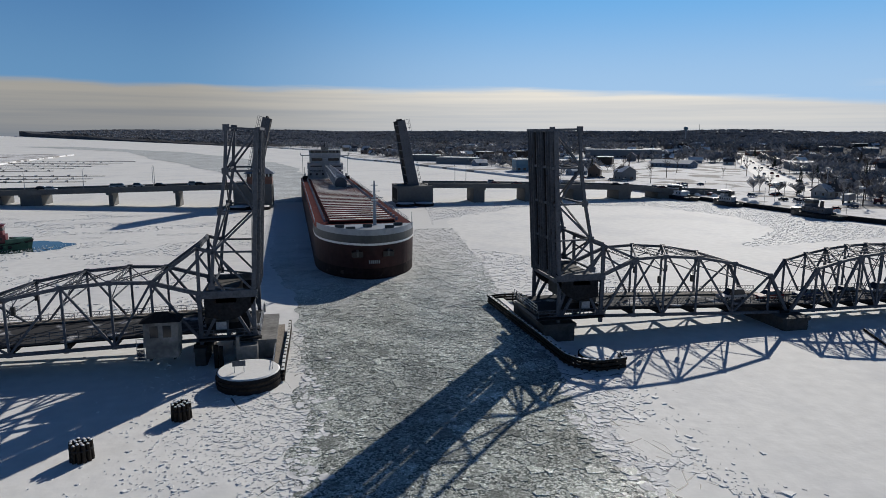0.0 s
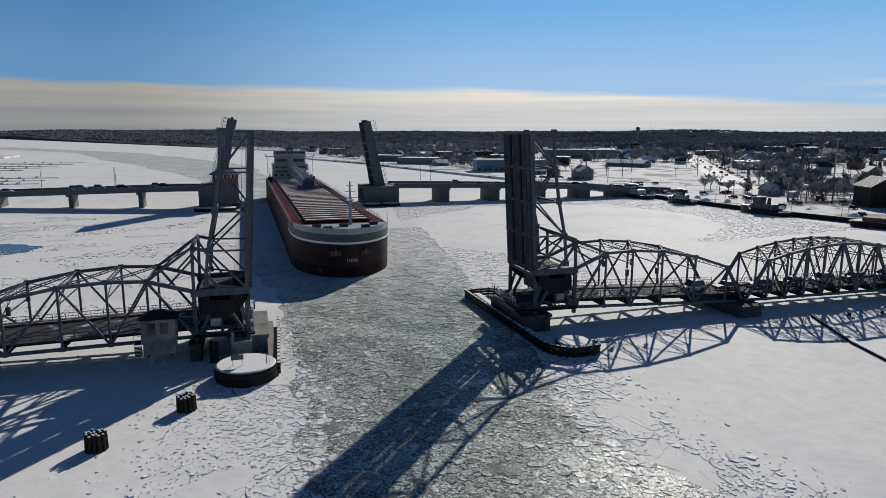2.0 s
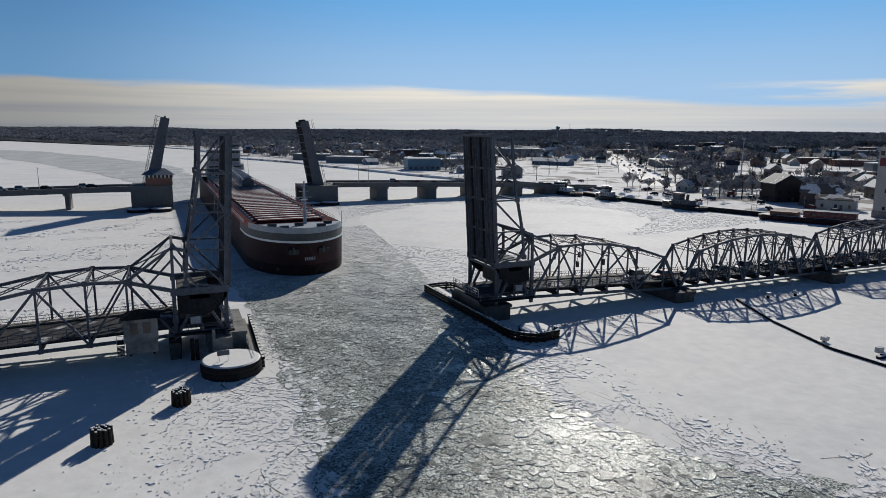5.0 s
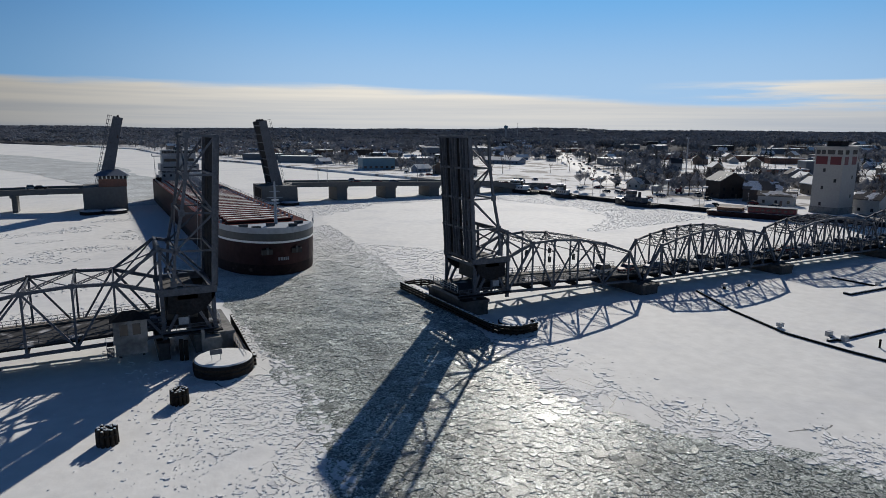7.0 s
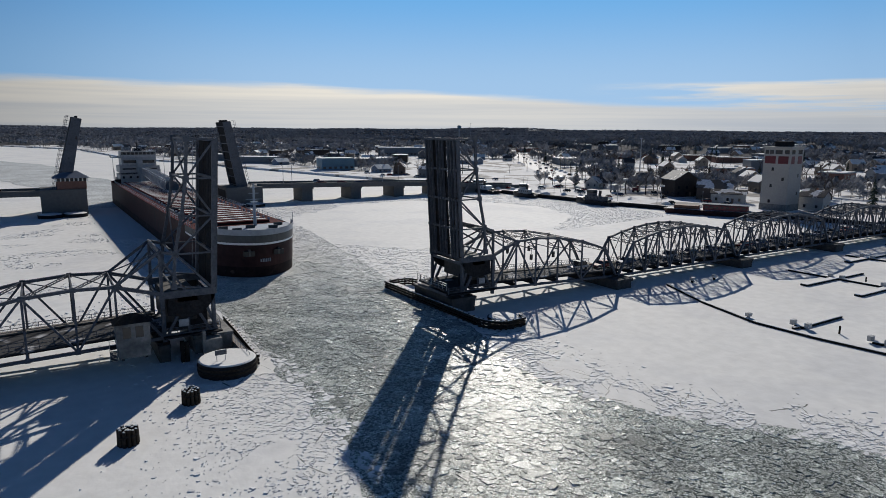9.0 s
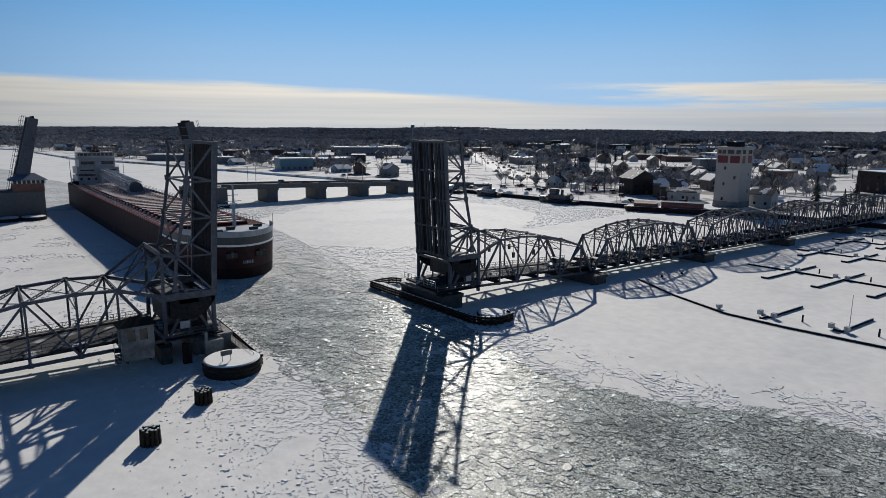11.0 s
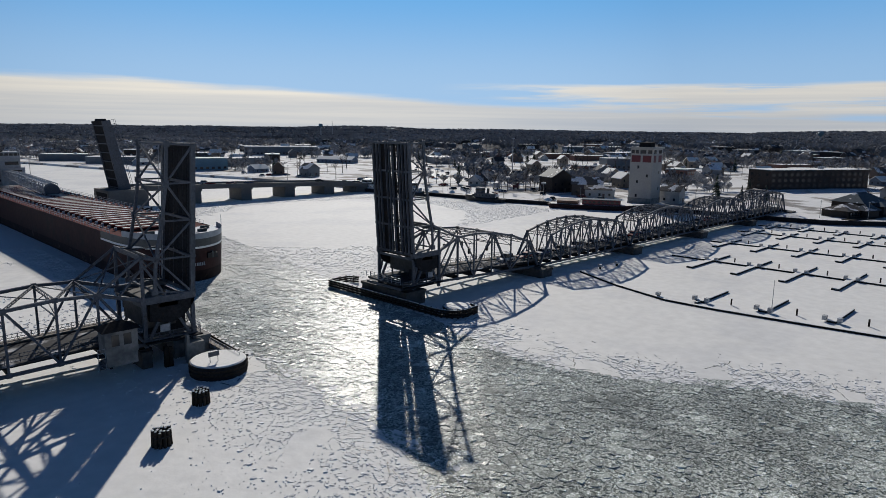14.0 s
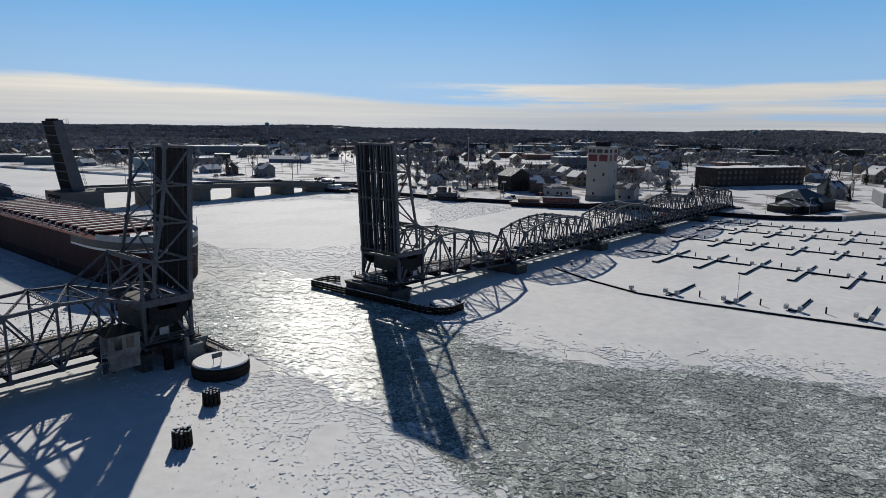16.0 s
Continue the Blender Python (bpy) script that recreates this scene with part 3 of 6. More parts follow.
def truss_span(label, nodes, ends, base, skip_first=False, skip_last=False, rods=False, inset=3.0, far=FAR):
    """nodes: top chord (x, z); ends: x of the two bearings; base: height of the bottom chord at these; inset: how much narrower the deck is than the trusses; far: the second truss plane."""
    mid = (NEAR + far) / 2
    t = thing("truss_span", label, "bridge", "spans of the truss bridge", ((ends[0] + ends[1]) / 2, mid, 0))
    o = Vector(((ends[0] + ends[1]) / 2, mid, 0))
    zb = lambda x: base[0] + (base[1] - base[0]) * (x - ends[0]) / (ends[1] - ends[0])  # noqa: E731
    L = lambda x, y, z: Vector((x, y, z)) - o  # noqa: E731
    for y in (NEAR, far):
        xs = [x for x, _ in nodes]
        for (xa, za), (xb, z2) in zip(nodes, nodes[1:]):
            member("top_chord", t, L(xa, y, za), L(xb, y, z2), 0.38, 0.42)
        if not skip_first:
            member("end_post", t, L(ends[0], y, zb(ends[0])), L(*(nodes[0][0], y, nodes[0][1])), 0.42, 0.46)
        if not skip_last:
            member("end_post", t, L(ends[1], y, zb(ends[1])), L(nodes[-1][0], y, nodes[-1][1]), 0.42, 0.46)
        member("bottom_chord", t, L(ends[0], y, zb(ends[0])), L(ends[1], y, zb(ends[1])), 0.36, 0.42)
        for k, (x, z) in enumerate(nodes):
            member("vertical", t, L(x, y, zb(x)), L(x, y, z), 0.24, 0.28)
            gusset(t, *L(x, y, z), 0.65)
            gusset(t, *L(x, y, zb(x)), 0.6)
            if k:
                xp, zp = nodes[k - 1]
                if k % 2:
                    member("diagonal", t, L(xp, y, zp), L(x, y, zb(x)), 0.23, 0.27)
                else:
                    member("diagonal", t, L(xp, y, zb(xp)), L(x, y, z), 0.23, 0.27)
                if rods:
                    a, b = (L(xp, y, zb(xp)), L(x, y, z)) if k % 2 else (L(xp, y, zp), L(x, y, zb(x)))
                    member("counter_rod", t, a, b, 0.09, 0.1)
    for k, (x, z) in enumerate(nodes):
        lattice_strut("top_strut", t, L(x, NEAR, z - 0.15), L(x, far, z - 0.15))
        if k:
            xp, zp = nodes[k - 1]
            lattice_strut("sway_brace", t, L(xp, NEAR, zp), L(x, far, z), 0.3)
            member("sway_brace", t, L(xp, far, zp), L(x, NEAR, z), 0.1, 0.12)
        if 0 < k < len(nodes) - 1:
            a, b = L(x, NEAR, z - 2.2), L(x, far, z - 2.2)
            member("sway_strut", t, a, b, 0.12, 0.16)
            member("sway_strut", t, a, L(x, mid, z - 0.3), 0.1, 0.1)
            member("sway_strut", t, b, L(x, mid, z - 0.3), 0.1, 0.1)
    beams = sorted({ends[0] + 0.4, ends[1] - 0.4, *[x for x, _ in nodes]})
    for x in beams:
        part("floor_beam", Mesh().box(x - 0.15 - o.x, x + 0.15 - o.x, NEAR - mid, far - mid, zb(x) - 0.1, zb(x) + 0.65), STEEL_DARK, t)
    for k in range(7):
        y = NEAR + 0.9 + k * (far - NEAR - 0.6 - inset) / 6
        member("stringer", t, L(ends[0], y, zb(ends[0]) + 0.85), L(ends[1], y, zb(ends[1]) + 0.85), 0.16, 0.4, STEEL_DARK)
    dm = Mesh().beam(L(beams[0], mid - inset * 0.3, zb(beams[0]) + 1.16), L(beams[-1], mid - inset * 0.3, zb(beams[-1]) + 1.16), far - NEAR - inset, 0.2)
    part("deck", dm, ASPHALT, t, "dark road deck with worn snow")
    part("walkway", Mesh().beam(L(ends[0], far - 0.2 - inset, zb(ends[0]) + 1.4), L(ends[1], far - 0.2 - inset, zb(ends[1]) + 1.4), 1.6, 0.16), PLANK, t, "narrow snowy footway")
    for y in (NEAR + 0.45, far - 0.45 - inset * 0.6):
        rail(t, ends[0] - o.x, ends[1] - o.x, y - mid, zb(ends[0]) + 1.25, zb(ends[1]) + 1.25)
    return t


def pier(x, y0=-7.4, y1=8.2, w=4.8, top=2.02, bearings=(NEAR, FAR)):
    t = thing("bridge_pier", "dark weathered concrete pier standing in the ice under the trusses", "pier", "piers of the truss bridge", (x, 0, 0))
    pts = [(-w / 2, y0 + 0.3), (-w / 2.4, y0), (w / 2.4, y0), (w / 2, y0 + 0.3), (w / 2, y1 - 0.8), (w / 4, y1), (-w / 4, y1), (-w / 2, y1 - 0.8)]
    part("shaft", Mesh().prism([(a * 0.93, b) for a, b in pts], -0.4, top - 0.5), CONCRETE_DARK, t)
    part("cap", Mesh().prism([(a * 1.05, b * 1.02) for a, b in pts], top - 0.5, top), CONCRETE_DARK, t)
    for y in bearings:
        part("bearing", Mesh().box(-0.8, 0.8, y - 0.4, y + 0.4, top, top + 0.35), STEEL_DARK, t)
    return t


def bascule(x_deck, side, apex, label, reach=3.2):
    """One opened leaf with its fixed tower. side: +1 where land lies towards +x."""
    X = lambda u: x_deck + side * u  # noqa: E731
    leaf = thing("bascule_leaf", label, "bridge", "opened bascule leaves", (X(3), MID, 0))
    o = Vector((X(3), MID, 0))
    P = lambda u, y, z: Vector((X(u), y, z)) - o  # noqa: E731
    zs = [9.6, 14.8, 20.0, 25.2, 30.4]
    inner = [(0.0 - 1.25 * (z - 9.6) / 20.8, z) for z in zs]
    outer = [(5.2, 10.4), (4.75, 14.9), (3.6, 20.1), (2.75, 25.2), (2.35, 30.6)]
    for y in (NEAR, FAR):
        for (a, za), (b, z2) in zip(inner, inner[1:]):
            member("deck_chord", leaf, P(a, y, za), P(b, y, z2), 0.5, 0.55)
        for (a, za), (b, z2) in zip(outer, outer[1:]):
            member("outer_chord", leaf, P(a, y, za), P(b, y, z2), 0.36, 0.4)
        member("tail_strut", leaf, P(4.75, y, 14.9), P(6.7, y, apex), 0.36, 0.42)
        for k in range(5):
            member("web_strut", leaf, P(*(inner[k][0], y, inner[k][1])), P(outer[k][0], y, outer[k][1]), 0.2, 0.24)
            gusset(leaf, *P(outer[k][0], y, outer[k][1]), 0.8)
        for k in range(4):
            a, b = (inner[k], outer[k + 1]) if k % 2 == 0 else (outer[k], inner[k + 1])
            member("web_diagonal", leaf, P(a[0], y, a[1]), P(b[0], y, b[1]), 0.22, 0.26)
        # rolling segment: a thick curved web under the leaf
        m = Mesh()
        arc = [(0.2, 9.7)] + [(4.2 - 4.6 * math.cos(q), 10.0 - 4.3 * math.sin(q)) for q in np.linspace(0.0, 1.35, 9)] + [(6.2, 6.4), (6.0, 9.7)]
        n = len(arc)
        c = [P(u, y + s, z) for s in (-0.25, 0.25) for u, z in arc]
        m.add(c, [tuple(range(n)), tuple(range(2 * n - 1, n - 1, -1))] + [(k, n + k, n + (k + 1) % n, (k + 1) % n) for k in range(n)])
        part("rolling_segment", m, STEEL_DARK, leaf)
    for k, z in enumerate(zs):
        u = inner[k][0]
        part("floor_beam", Mesh().beam(P(u - 0.1, NEAR - 0.15, z), P(u - 0.1, FAR + 0.15, z), 0.75, 0.34), STEEL, leaf)
        part("outer_strut", Mesh().beam(P(outer[k][0], NEAR, outer[k][1]), P(outer[k][0], FAR, outer[k][1]), 0.22, 0.26), STEEL, leaf)
    for k in range(4):
        for flip in ((NEAR, FAR) if k % 2 else (FAR, NEAR),):
            member("lateral_brace", leaf, P(outer[k][0], flip[0], outer[k][1]), P(outer[k + 1][0], flip[1], outer[k + 1][1]), 0.2, 0.22)
    for k in range(11):
        y = NEAR + 0.55 + k * (FAR - NEAR - 1.1) / 10
        if k in (3, 7):
            continue
        m = Mesh().beam(P(-0.45, y, 9.4), P(-1.7, y, 30.3), 0.16, 0.42)
        part("stringer", m, STEEL, leaf)
    dm = Mesh()
    for y0, y1 in [(NEAR + 0.4 + k * 1.62, NEAR + 1.8 + k * 1.62) for k in range(6)]:
        a, b, c, d = P(-0.12, y0, 9.5), P(-0.12, y1, 9.5), P(-1.37, y1, 30.35), P(-1.37, y0, 30.35)
        t = Vector((0.07 * side, 0, 0))
        dm.add([a, b, c, d, a + t, b + t, c + t, d + t], [(0, 1, 2, 3), (7, 6, 5, 4), (0, 4, 5, 1), (1, 5, 6, 2), (2, 6, 7, 3), (3, 7, 4, 0)])
    part("deck_grating", dm, STEEL_DARK, leaf, "dark steel road grating standing on end")
    rail_m = Mesh()
    for u in (0.5, 1.0):
        rail_m.beam(P(u, FAR - 0.9, 10), P(u - 1.25, FAR - 0.9, 30.2), 0.06, 0.06)
    part("railing", rail_m, STEEL_LIGHT, leaf)
    cw = Mesh().box(*sorted((P(2.2, 0, 0).x, P(6.4, 0, 0).x)), NEAR + 0.9 - MID, FAR - 0.9 - MID, 5.2, 9.3)
    part("counterweight", cw, CONCRETE_DARK, leaf, "dark counterweight block between the trusses")
    part("tip_bar", Mesh().beam(P(-1.5, NEAR - 0.2, 30.5), P(-1.5, FAR + 0.2, 30.5), 0.5, 0.3), STEEL, leaf)

    # fixed tower frame below the leaf
    tw = thing("bascule_tower", "grey riveted steel frame that carries the opened leaf", "bridge", "bascule towers", (X(3), MID, 0))
    for y in (NEAR, FAR):
        part("track_girder", Mesh().beam(P(-0.4, y, 9.3), P(7.2, y, 9.3), 0.55, 0.95), STEEL, tw)
        for u in (0.1, 6.8):
            member("post", tw, P(u, y, 2.4), P(u, y, 9.0), 0.5, 0.5)
        member("post", tw, P(6.8, y, 9.5), P(6.7, y, apex), 0.36, 0.4)
        member("brace", tw, P(3.5, y, 9.0), P(0.6, y, 3.5), 0.34, 0.38)
        member("brace", tw, P(3.5, y, 9.0), P(6.4, y, 3.5), 0.34, 0.38)
        member("brace", tw, P(3.5, y, 9.4), P(6.6, y, apex - 1.0), 0.24, 0.28)
        member("post", tw, P(3.5, y, 3.4), P(3.5, y, 9.0), 0.22, 0.26)
        member("bottom_girder", tw, P(-0.4, y, 3.4), P(7.2, y, 3.4), 0.42, 0.7)
        part("gusset_plate", Mesh().beam(P(2.2, y, 8.7), P(4.8, y, 8.7), 0.5, 1.0), STEEL, tw)
        # front legs that reach over the pier towards the channel
        member("front_leg", tw, P(1.6, y, 8.9), P(-0.2, y, 3.6), 0.34, 0.36)
    for u, z in ((0.1, 8.6), (6.8, 8.6), (6.7, apex), (0.1, 3.4), (3.5, 3.4), (6.8, 3.4), (0.3 - reach, 3.2)):
        part("cross_girder", Mesh().beam(P(u, NEAR, z), P(u, FAR, z), 0.3, 0.5), STEEL, tw)
    part("tower_deck", Mesh().box(*sorted((P(-reach, 0, 0).x, P(7.2, 0, 0).x)), NEAR + 0.5 - MID, FAR - 0.5 - MID, 3.9, 4.25), ASPHALT, tw)
    mh = Mesh().box(*sorted((P(0.8, 0, 0).x, P(6.3, 0, 0).x)), NEAR + 1.0 - MID, NEAR + 2.2 - MID, 4.2, 6.4)
    part("machinery_housing", mh, STEEL_DARK, tw)
    part("white_notice", Mesh().box(*sorted((P(3.6, 0, 0).x, P(4.9, 0, 0).x)), NEAR - 0.32 - MID, NEAR - 0.26 - MID, 4.6, 5.7), STEEL_LIGHT, tw, "pale plate on the frame")
    rail(tw, P(-reach, 0, 0).x, P(7.2, 0, 0).x, NEAR - 0.7 - MID, 3.6, 3.6)
    part("service_walk", Mesh().box(*sorted((P(-0.2 - reach, 0, 0).x, P(7.0, 0, 0).x)), NEAR - 1.1 - MID, NEAR - 0.25 - MID, 3.35, 3.55), STEEL_DARK, tw)
    rail(tw, P(-0.1 - reach, 0, 0).x, P(-0.2 - reach, 0, 0).x, FAR - 1.5 - MID, 4.2, 4.2)
    end = Mesh()
    for h in (0.4, 0.8, 1.2):
        end.beam(P(-reach, NEAR, 4.2 + h), P(-reach, FAR, 4.2 + h), 0.06, 0.06)
    for k in range(9):
        y = NEAR + k * (FAR - NEAR) / 8
        end.beam(P(-reach, y, 4.2), P(-reach, y, 5.4), 0.07, 0.07)
    part("railing", end, STEEL_LIGHT, tw)
    return leaf


bascule(19.0, 1, 14.0, "opened bascule leaf of dark steel trusses standing on end")
bascule(-23.6, -1, 15.4, "opened bascule leaf of dark steel trusses, seen from its deck side", 0.6)

FLANK = [(31.2, 11.7), (36.0, 11.9), (41.6, 11.5), (48.0, 10.3), (54.4, 8.2)]
truss_span("short grey riveted truss span behind the opened leaf", FLANK, (25.9, 58.0), (3.3, 2.1), True)
truss_span("short grey riveted truss span behind the opened leaf", [(-4.9 - x, z - 0.5) for x, z in reversed(FLANK)], (-63.0, -30.5), (2.6, 3.3), False, True, inset=0.5)
for name, side, x0, top, n0 in (("tie", 1, 25.8, 14.0, FLANK[0]), ("tie", -1, -30.4, 15.4, (-4.9 - FLANK[0][0], FLANK[0][1] - 0.5))):
    t = thing("portal_frame", "grey steel end members that join the truss span to the tower", "bridge", "portal frames", (x0, MID, 0))
    for y in (NEAR - MID, FAR - MID):
        member("tie", t, (0, y, top), (n0[0] - x0, y, n0[1]), 0.3, 0.34)
        member("end_chord", t, (0, y, 9.5), (n0[0] - x0, y, n0[1]), 0.42, 0.5)
        member("diagonal", t, (0.3 * side, y, 3.6), (n0[0] - x0, y, n0[1]), 0.3, 0.34)
        member("diagonal", t, (0, y, top - 1.6), ((n0[0] - x0) * 0.55, y, 9.5 + (n0[1] - 9.5) * 0.55), 0.22, 0.26)
    lattice_strut("portal_strut", t, (0, NEAR - MID, top), (0, FAR - MID, top), 0.6)
    member("portal_brace", t, (0, NEAR - MID, top), ((n0[0] - x0), FAR - MID, n0[1]), 0.14, 0.16)
    member("portal_brace", t, (0, FAR - MID, top), ((n0[0] - x0), NEAR - MID, n0[1]), 0.14, 0.16)


def arch(x0, x1, zb, peak):
    xs = np.linspace(x0 + 4.4, x1 - 4.4, 9)
    mid, half = (x0 + x1) / 2, (x1 - x0) / 2
    return [(float(x), zb + 6.9 + (peak - 6.9) * (1 - (abs(x - mid) / (half - 4.4)) ** 2)) for x in xs]


SPANS = [(58.6, 99.6), (100.2, 141.6), (142.2, 183.4), (184.0, 225.0)]
for x0, x1 in SPANS:
    truss_span("arched grey riveted through-truss span over the ice", arch(x0, x1, 1.95, 9.15), (x0, x1), (2.1, 1.95), rods=True, inset=1.2, far=3.0)
truss_span("arched grey riveted through-truss span over the ice", arch(-104.6, -63.6, 2.4, 9.9), (-104.6, -63.6), (2.1, 2.6), inset=0.5)
for x in (99.4, 141.6, 183.4, 226):
    pier(x, y1=5.2, bearings=(NEAR, 3.0))
for x in (57.4, -63.3, -105):
    pier(x)


def tower_pier(x0, x1, y0, y1, label, mat, top=2.2):
    t = thing("bascule_pier", label, "pier", "bascule piers", ((x0 + x1) / 2, (y0 + y1) / 2, 0))
    a, b = (x1 - x0) / 2, (y1 - y0) / 2
    part("shaft", Mesh().box(-a, a, -b, b, -0.4, top), mat, t)
    part("cap", Mesh().box(-a - 0.2, a + 0.2, -b - 0.2, b + 0.2, top, top + 0.5), mat, t)
    return t


tower_pier(16.6, 21.4, -5.0, 8.6, "dark stained concrete pier under the opened leaf", CONCRETE_DARK)
tower_pier(-26.4, -21.2, -3.6, 8.6, "weathered grey concrete pier under the opened leaf", CONCRETE)
pier(-30.6, -4.9, 6.9, 1.6, 2.4)

# pier head by the left tower
t = thing("concrete_block", "grey concrete pile cap with a snowy top beside the pier", "concrete block", "", (-24.4, -5.9, 0))
part("block", Mesh().box(-1.1, 1.1, -0.9, 0.9, -0.4, 2.9), CONCRETE, t)
part("post", Mesh().box(-1.5, -1.1, -1.0, -0.4, -0.4, 4.2), CONCRETE, t)


def wall_of_timber(pts, z_top, label, wale=True):
    """A timber fender: piles behind stacked wales that follow the line pts."""
    t = thing("timber_fender", label, "fender", "channel fenders", (*pts[0], 0))
    o = Vector((*pts[0], 0))
    step = 0
    for (a, b), (c, d) in zip(pts, pts[1:]):
        p, q = Vector((a, b, 0)) - o, Vector((c, d, 0)) - o
        for z, w in ((0.35, 0.34), (0.85, 0.3), (z_top - 0.18, 0.42)):
            part("wale", Mesh().beam(p + Vector((0, 0, z)), q + Vector((0, 0, z)), w, 0.34), TIMBER, t)
        part("snow", Mesh().beam(p + Vector((0, 0, z_top + 0.02)), q + Vector((0, 0, z_top + 0.02)), 0.36, 0.06), SNOW, t, "snow on the top wale")
        n = max(1, int((q - p).length / 1.3))
        for k in range(n):
            s = p.lerp(q, (k + 0.5) / n)
            part("timber", Mesh().tube(s + Vector((0, 0, -0.4)), s + Vector((0, 0, z_top + 0.12)), 0.17, 0.15, 8), TIMBER, t)
    return t


END_ARC = [(16.2 + 3.9 * (1 - math.cos(q)), -13.0 - 4.4 * math.sin(q)) for q in np.linspace(0.0, 1.45, 7)]
wall_of_timber([(15.0, 18.0), (15.4, 8.0), (15.9, -4.0), *END_ARC, (23.2, -17.0), (23.6, -15.2)], 1.55, "black timber fender with a rounded end beside the channel")
wall_of_timber([(15.0, 18.0), (17.5, 18.6), (20.5, 18.4), (21.6, 16.4)], 1.5, "black timber fender return at the far end of the pier")
solid("fender_snow_walk", Mesh().box(16.6, 17.6, -12.6, 17.4, 0.5, 0.95), SNOW, "snow-covered plank walk behind the timber fender", "walkway")
wall_of_timber([(-19.4, 9.0), (-19.6, 0.0), (-19.9, -8.0), (-20.0, -12.8)], 1.6, "black timber fender beside the channel")
m = Mesh()
m.box(-21.2, -20.2, -13.0, 8.0, 1.0, 1.2)
solid("fender_walkway", m, PLANK, "narrow plank walkway behind the timber fender", "walkway")
t = thing("fender_railing", "thin steel handrail along the fender walkway", "railing", "", (-21.2, -13, 0))
for k in range(15):
    part("post", Mesh().tube((0, k * 1.5, 1.1), (0, k * 1.5, 2.2), 0.04, None, 6), STEEL_LIGHT, t)
for z in (1.6, 2.15):
    part("handrail", Mesh().beam((0, 0, z), (0, 21, z), 0.05, 0.05), STEEL_LIGHT, t)


def cell(x, y, r, h, label, group="round cells"):
    t = thing("mooring_cell", label, "dolphin", group, (x, y, 0))
    part("shell", Mesh().tube((0, 0, -0.4), (0, 0, h), r, r, 40), STEEL_DARK, t)
    for z in (0.5, 1.05):
        part("band", Mesh().tube((0, 0, z), (0, 0, z + 0.28), r + 0.1, r + 0.1, 40), TIMBER, t)
    part("snow_cap", Mesh().tube((0, 0, h), (0, 0, h + 0.14), r - 0.08, r - 0.25, 40), SNOW, t, "flat snow on top")
    return t


c = cell(-24.0, -12.4, 3.75, 1.75, "round dark sheet-pile cell with a flat snowy top")
sgn = thing("notice_board", "small dark notice board on two legs", "sign", "", (-25.0, -13.3, 1.9))
for x in (-0.55, 0.55):
    part("leg", Mesh().beam((x, 0, -0.05), (x, 0, 1.3), 0.07, 0.07), STEEL_LIGHT, sgn)
part("board", Mesh().box(-0.75, 0.75, -0.05, 0.05, 0.75, 1.4), STEEL, sgn)
cell(20.7, -14.4, 2.6, 1.35, "round cell with a snowy top inside the fender end")


def dolphin(x, y, h=1.75, r=0.95):
    t = thing("pile_dolphin", "bundle of dark timber piles with snow on the heads", "dolphin", "pile dolphins", (x, y, 0))
    rnd = random.Random(int(x * 10))
    spots = [(0, 0)] + [(0.42 * math.cos(a), 0.42 * math.sin(a)) for a in np.linspace(0, 6.28, 7)[:-1]] + [(0.84 * math.cos(a), 0.84 * math.sin(a)) for a in np.linspace(0, 6.28, 13)[:-1]]
    for a, b in spots:
        top = h + rnd.uniform(-0.15, 0.1)
        p = part("timber", Mesh().tube((a * 1.06, b * 1.06, -0.4), (a, b, top), 0.2, 0.18, 8), TIMBER, t)
        part("snow", Mesh().tube((a, b, top), (a, b, top + 0.08), 0.15, 0.08, 7), SNOW, p)
    part("cable_band", Mesh().tube((0, 0, h * 0.62), (0, 0, h * 0.62 + 0.14), r + 0.08, None, 24), STEEL_DARK, t)
    return t


dolphin(-30.3, -20.9)
dolphin(-37.8, -28.2)
t = thing("timber_post", "short dark twin timber post in the ice", "post", "", (-28.2, -6.0, 0))
part("post", Mesh().box(-0.55, -0.05, -0.3, 0.3, -0.3, 3.0), TIMBER, t)
part("post", Mesh().box(0.05, 0.55, -0.3, 0.3, -0.3, 2.8), TIMBER, t)

# operator's house
t = thing("bridge_house", "small pale panelled bridge tender's house bracketed off the truss", "house", "", (-34.6, -6.4, 0))
part("base", Mesh().box(-1.9, 1.9, -1.2, 1.3, 2.3, 3.9), CONCRETE, t)
for x in (-1.4, 1.4):
    part("bracket", Mesh().beam((x, -1.1, 2.2), (x, 2.4, 2.6), 0.3, 0.35), STEEL_DARK, t)
w = part("wall", Mesh().box(-2.0, 2.0, -1.3, 1.4, 3.9, 7.0), CONCRETE, t)
for x0 in (-1.25, 0.25):
    part("window", Mesh().box(x0, x0 + 0.95, -1.34, -1.28, 5.0, 6.5), GLASS, w)
part("roof", Mesh().add([(-2.4, -1.7, 7.0), (2.4, -1.7, 7.0), (2.4, 1.8, 7.0), (-2.4, 1.8, 7.0), (-0.7, 0, 8.0), (0.7, 0, 8.0)], [(3, 2, 1, 0), (0, 1, 5, 4), (1, 2, 5), (2, 3, 4, 5), (3, 0, 4)]), STEEL_DARK, t)
st = part("stair", Mesh().box(-2.9, -2.0, -1.0, 0.2, 3.7, 3.9), STEEL_DARK, t)
for k in range(8):
    part("tread", Mesh().box(-2.9, -2.05, -1.1 - 0.05 * k, -0.8 - 0.05 * k, 2.2 + k * 0.19, 2.26 + k * 0.19), STEEL, st)
m = Mesh()
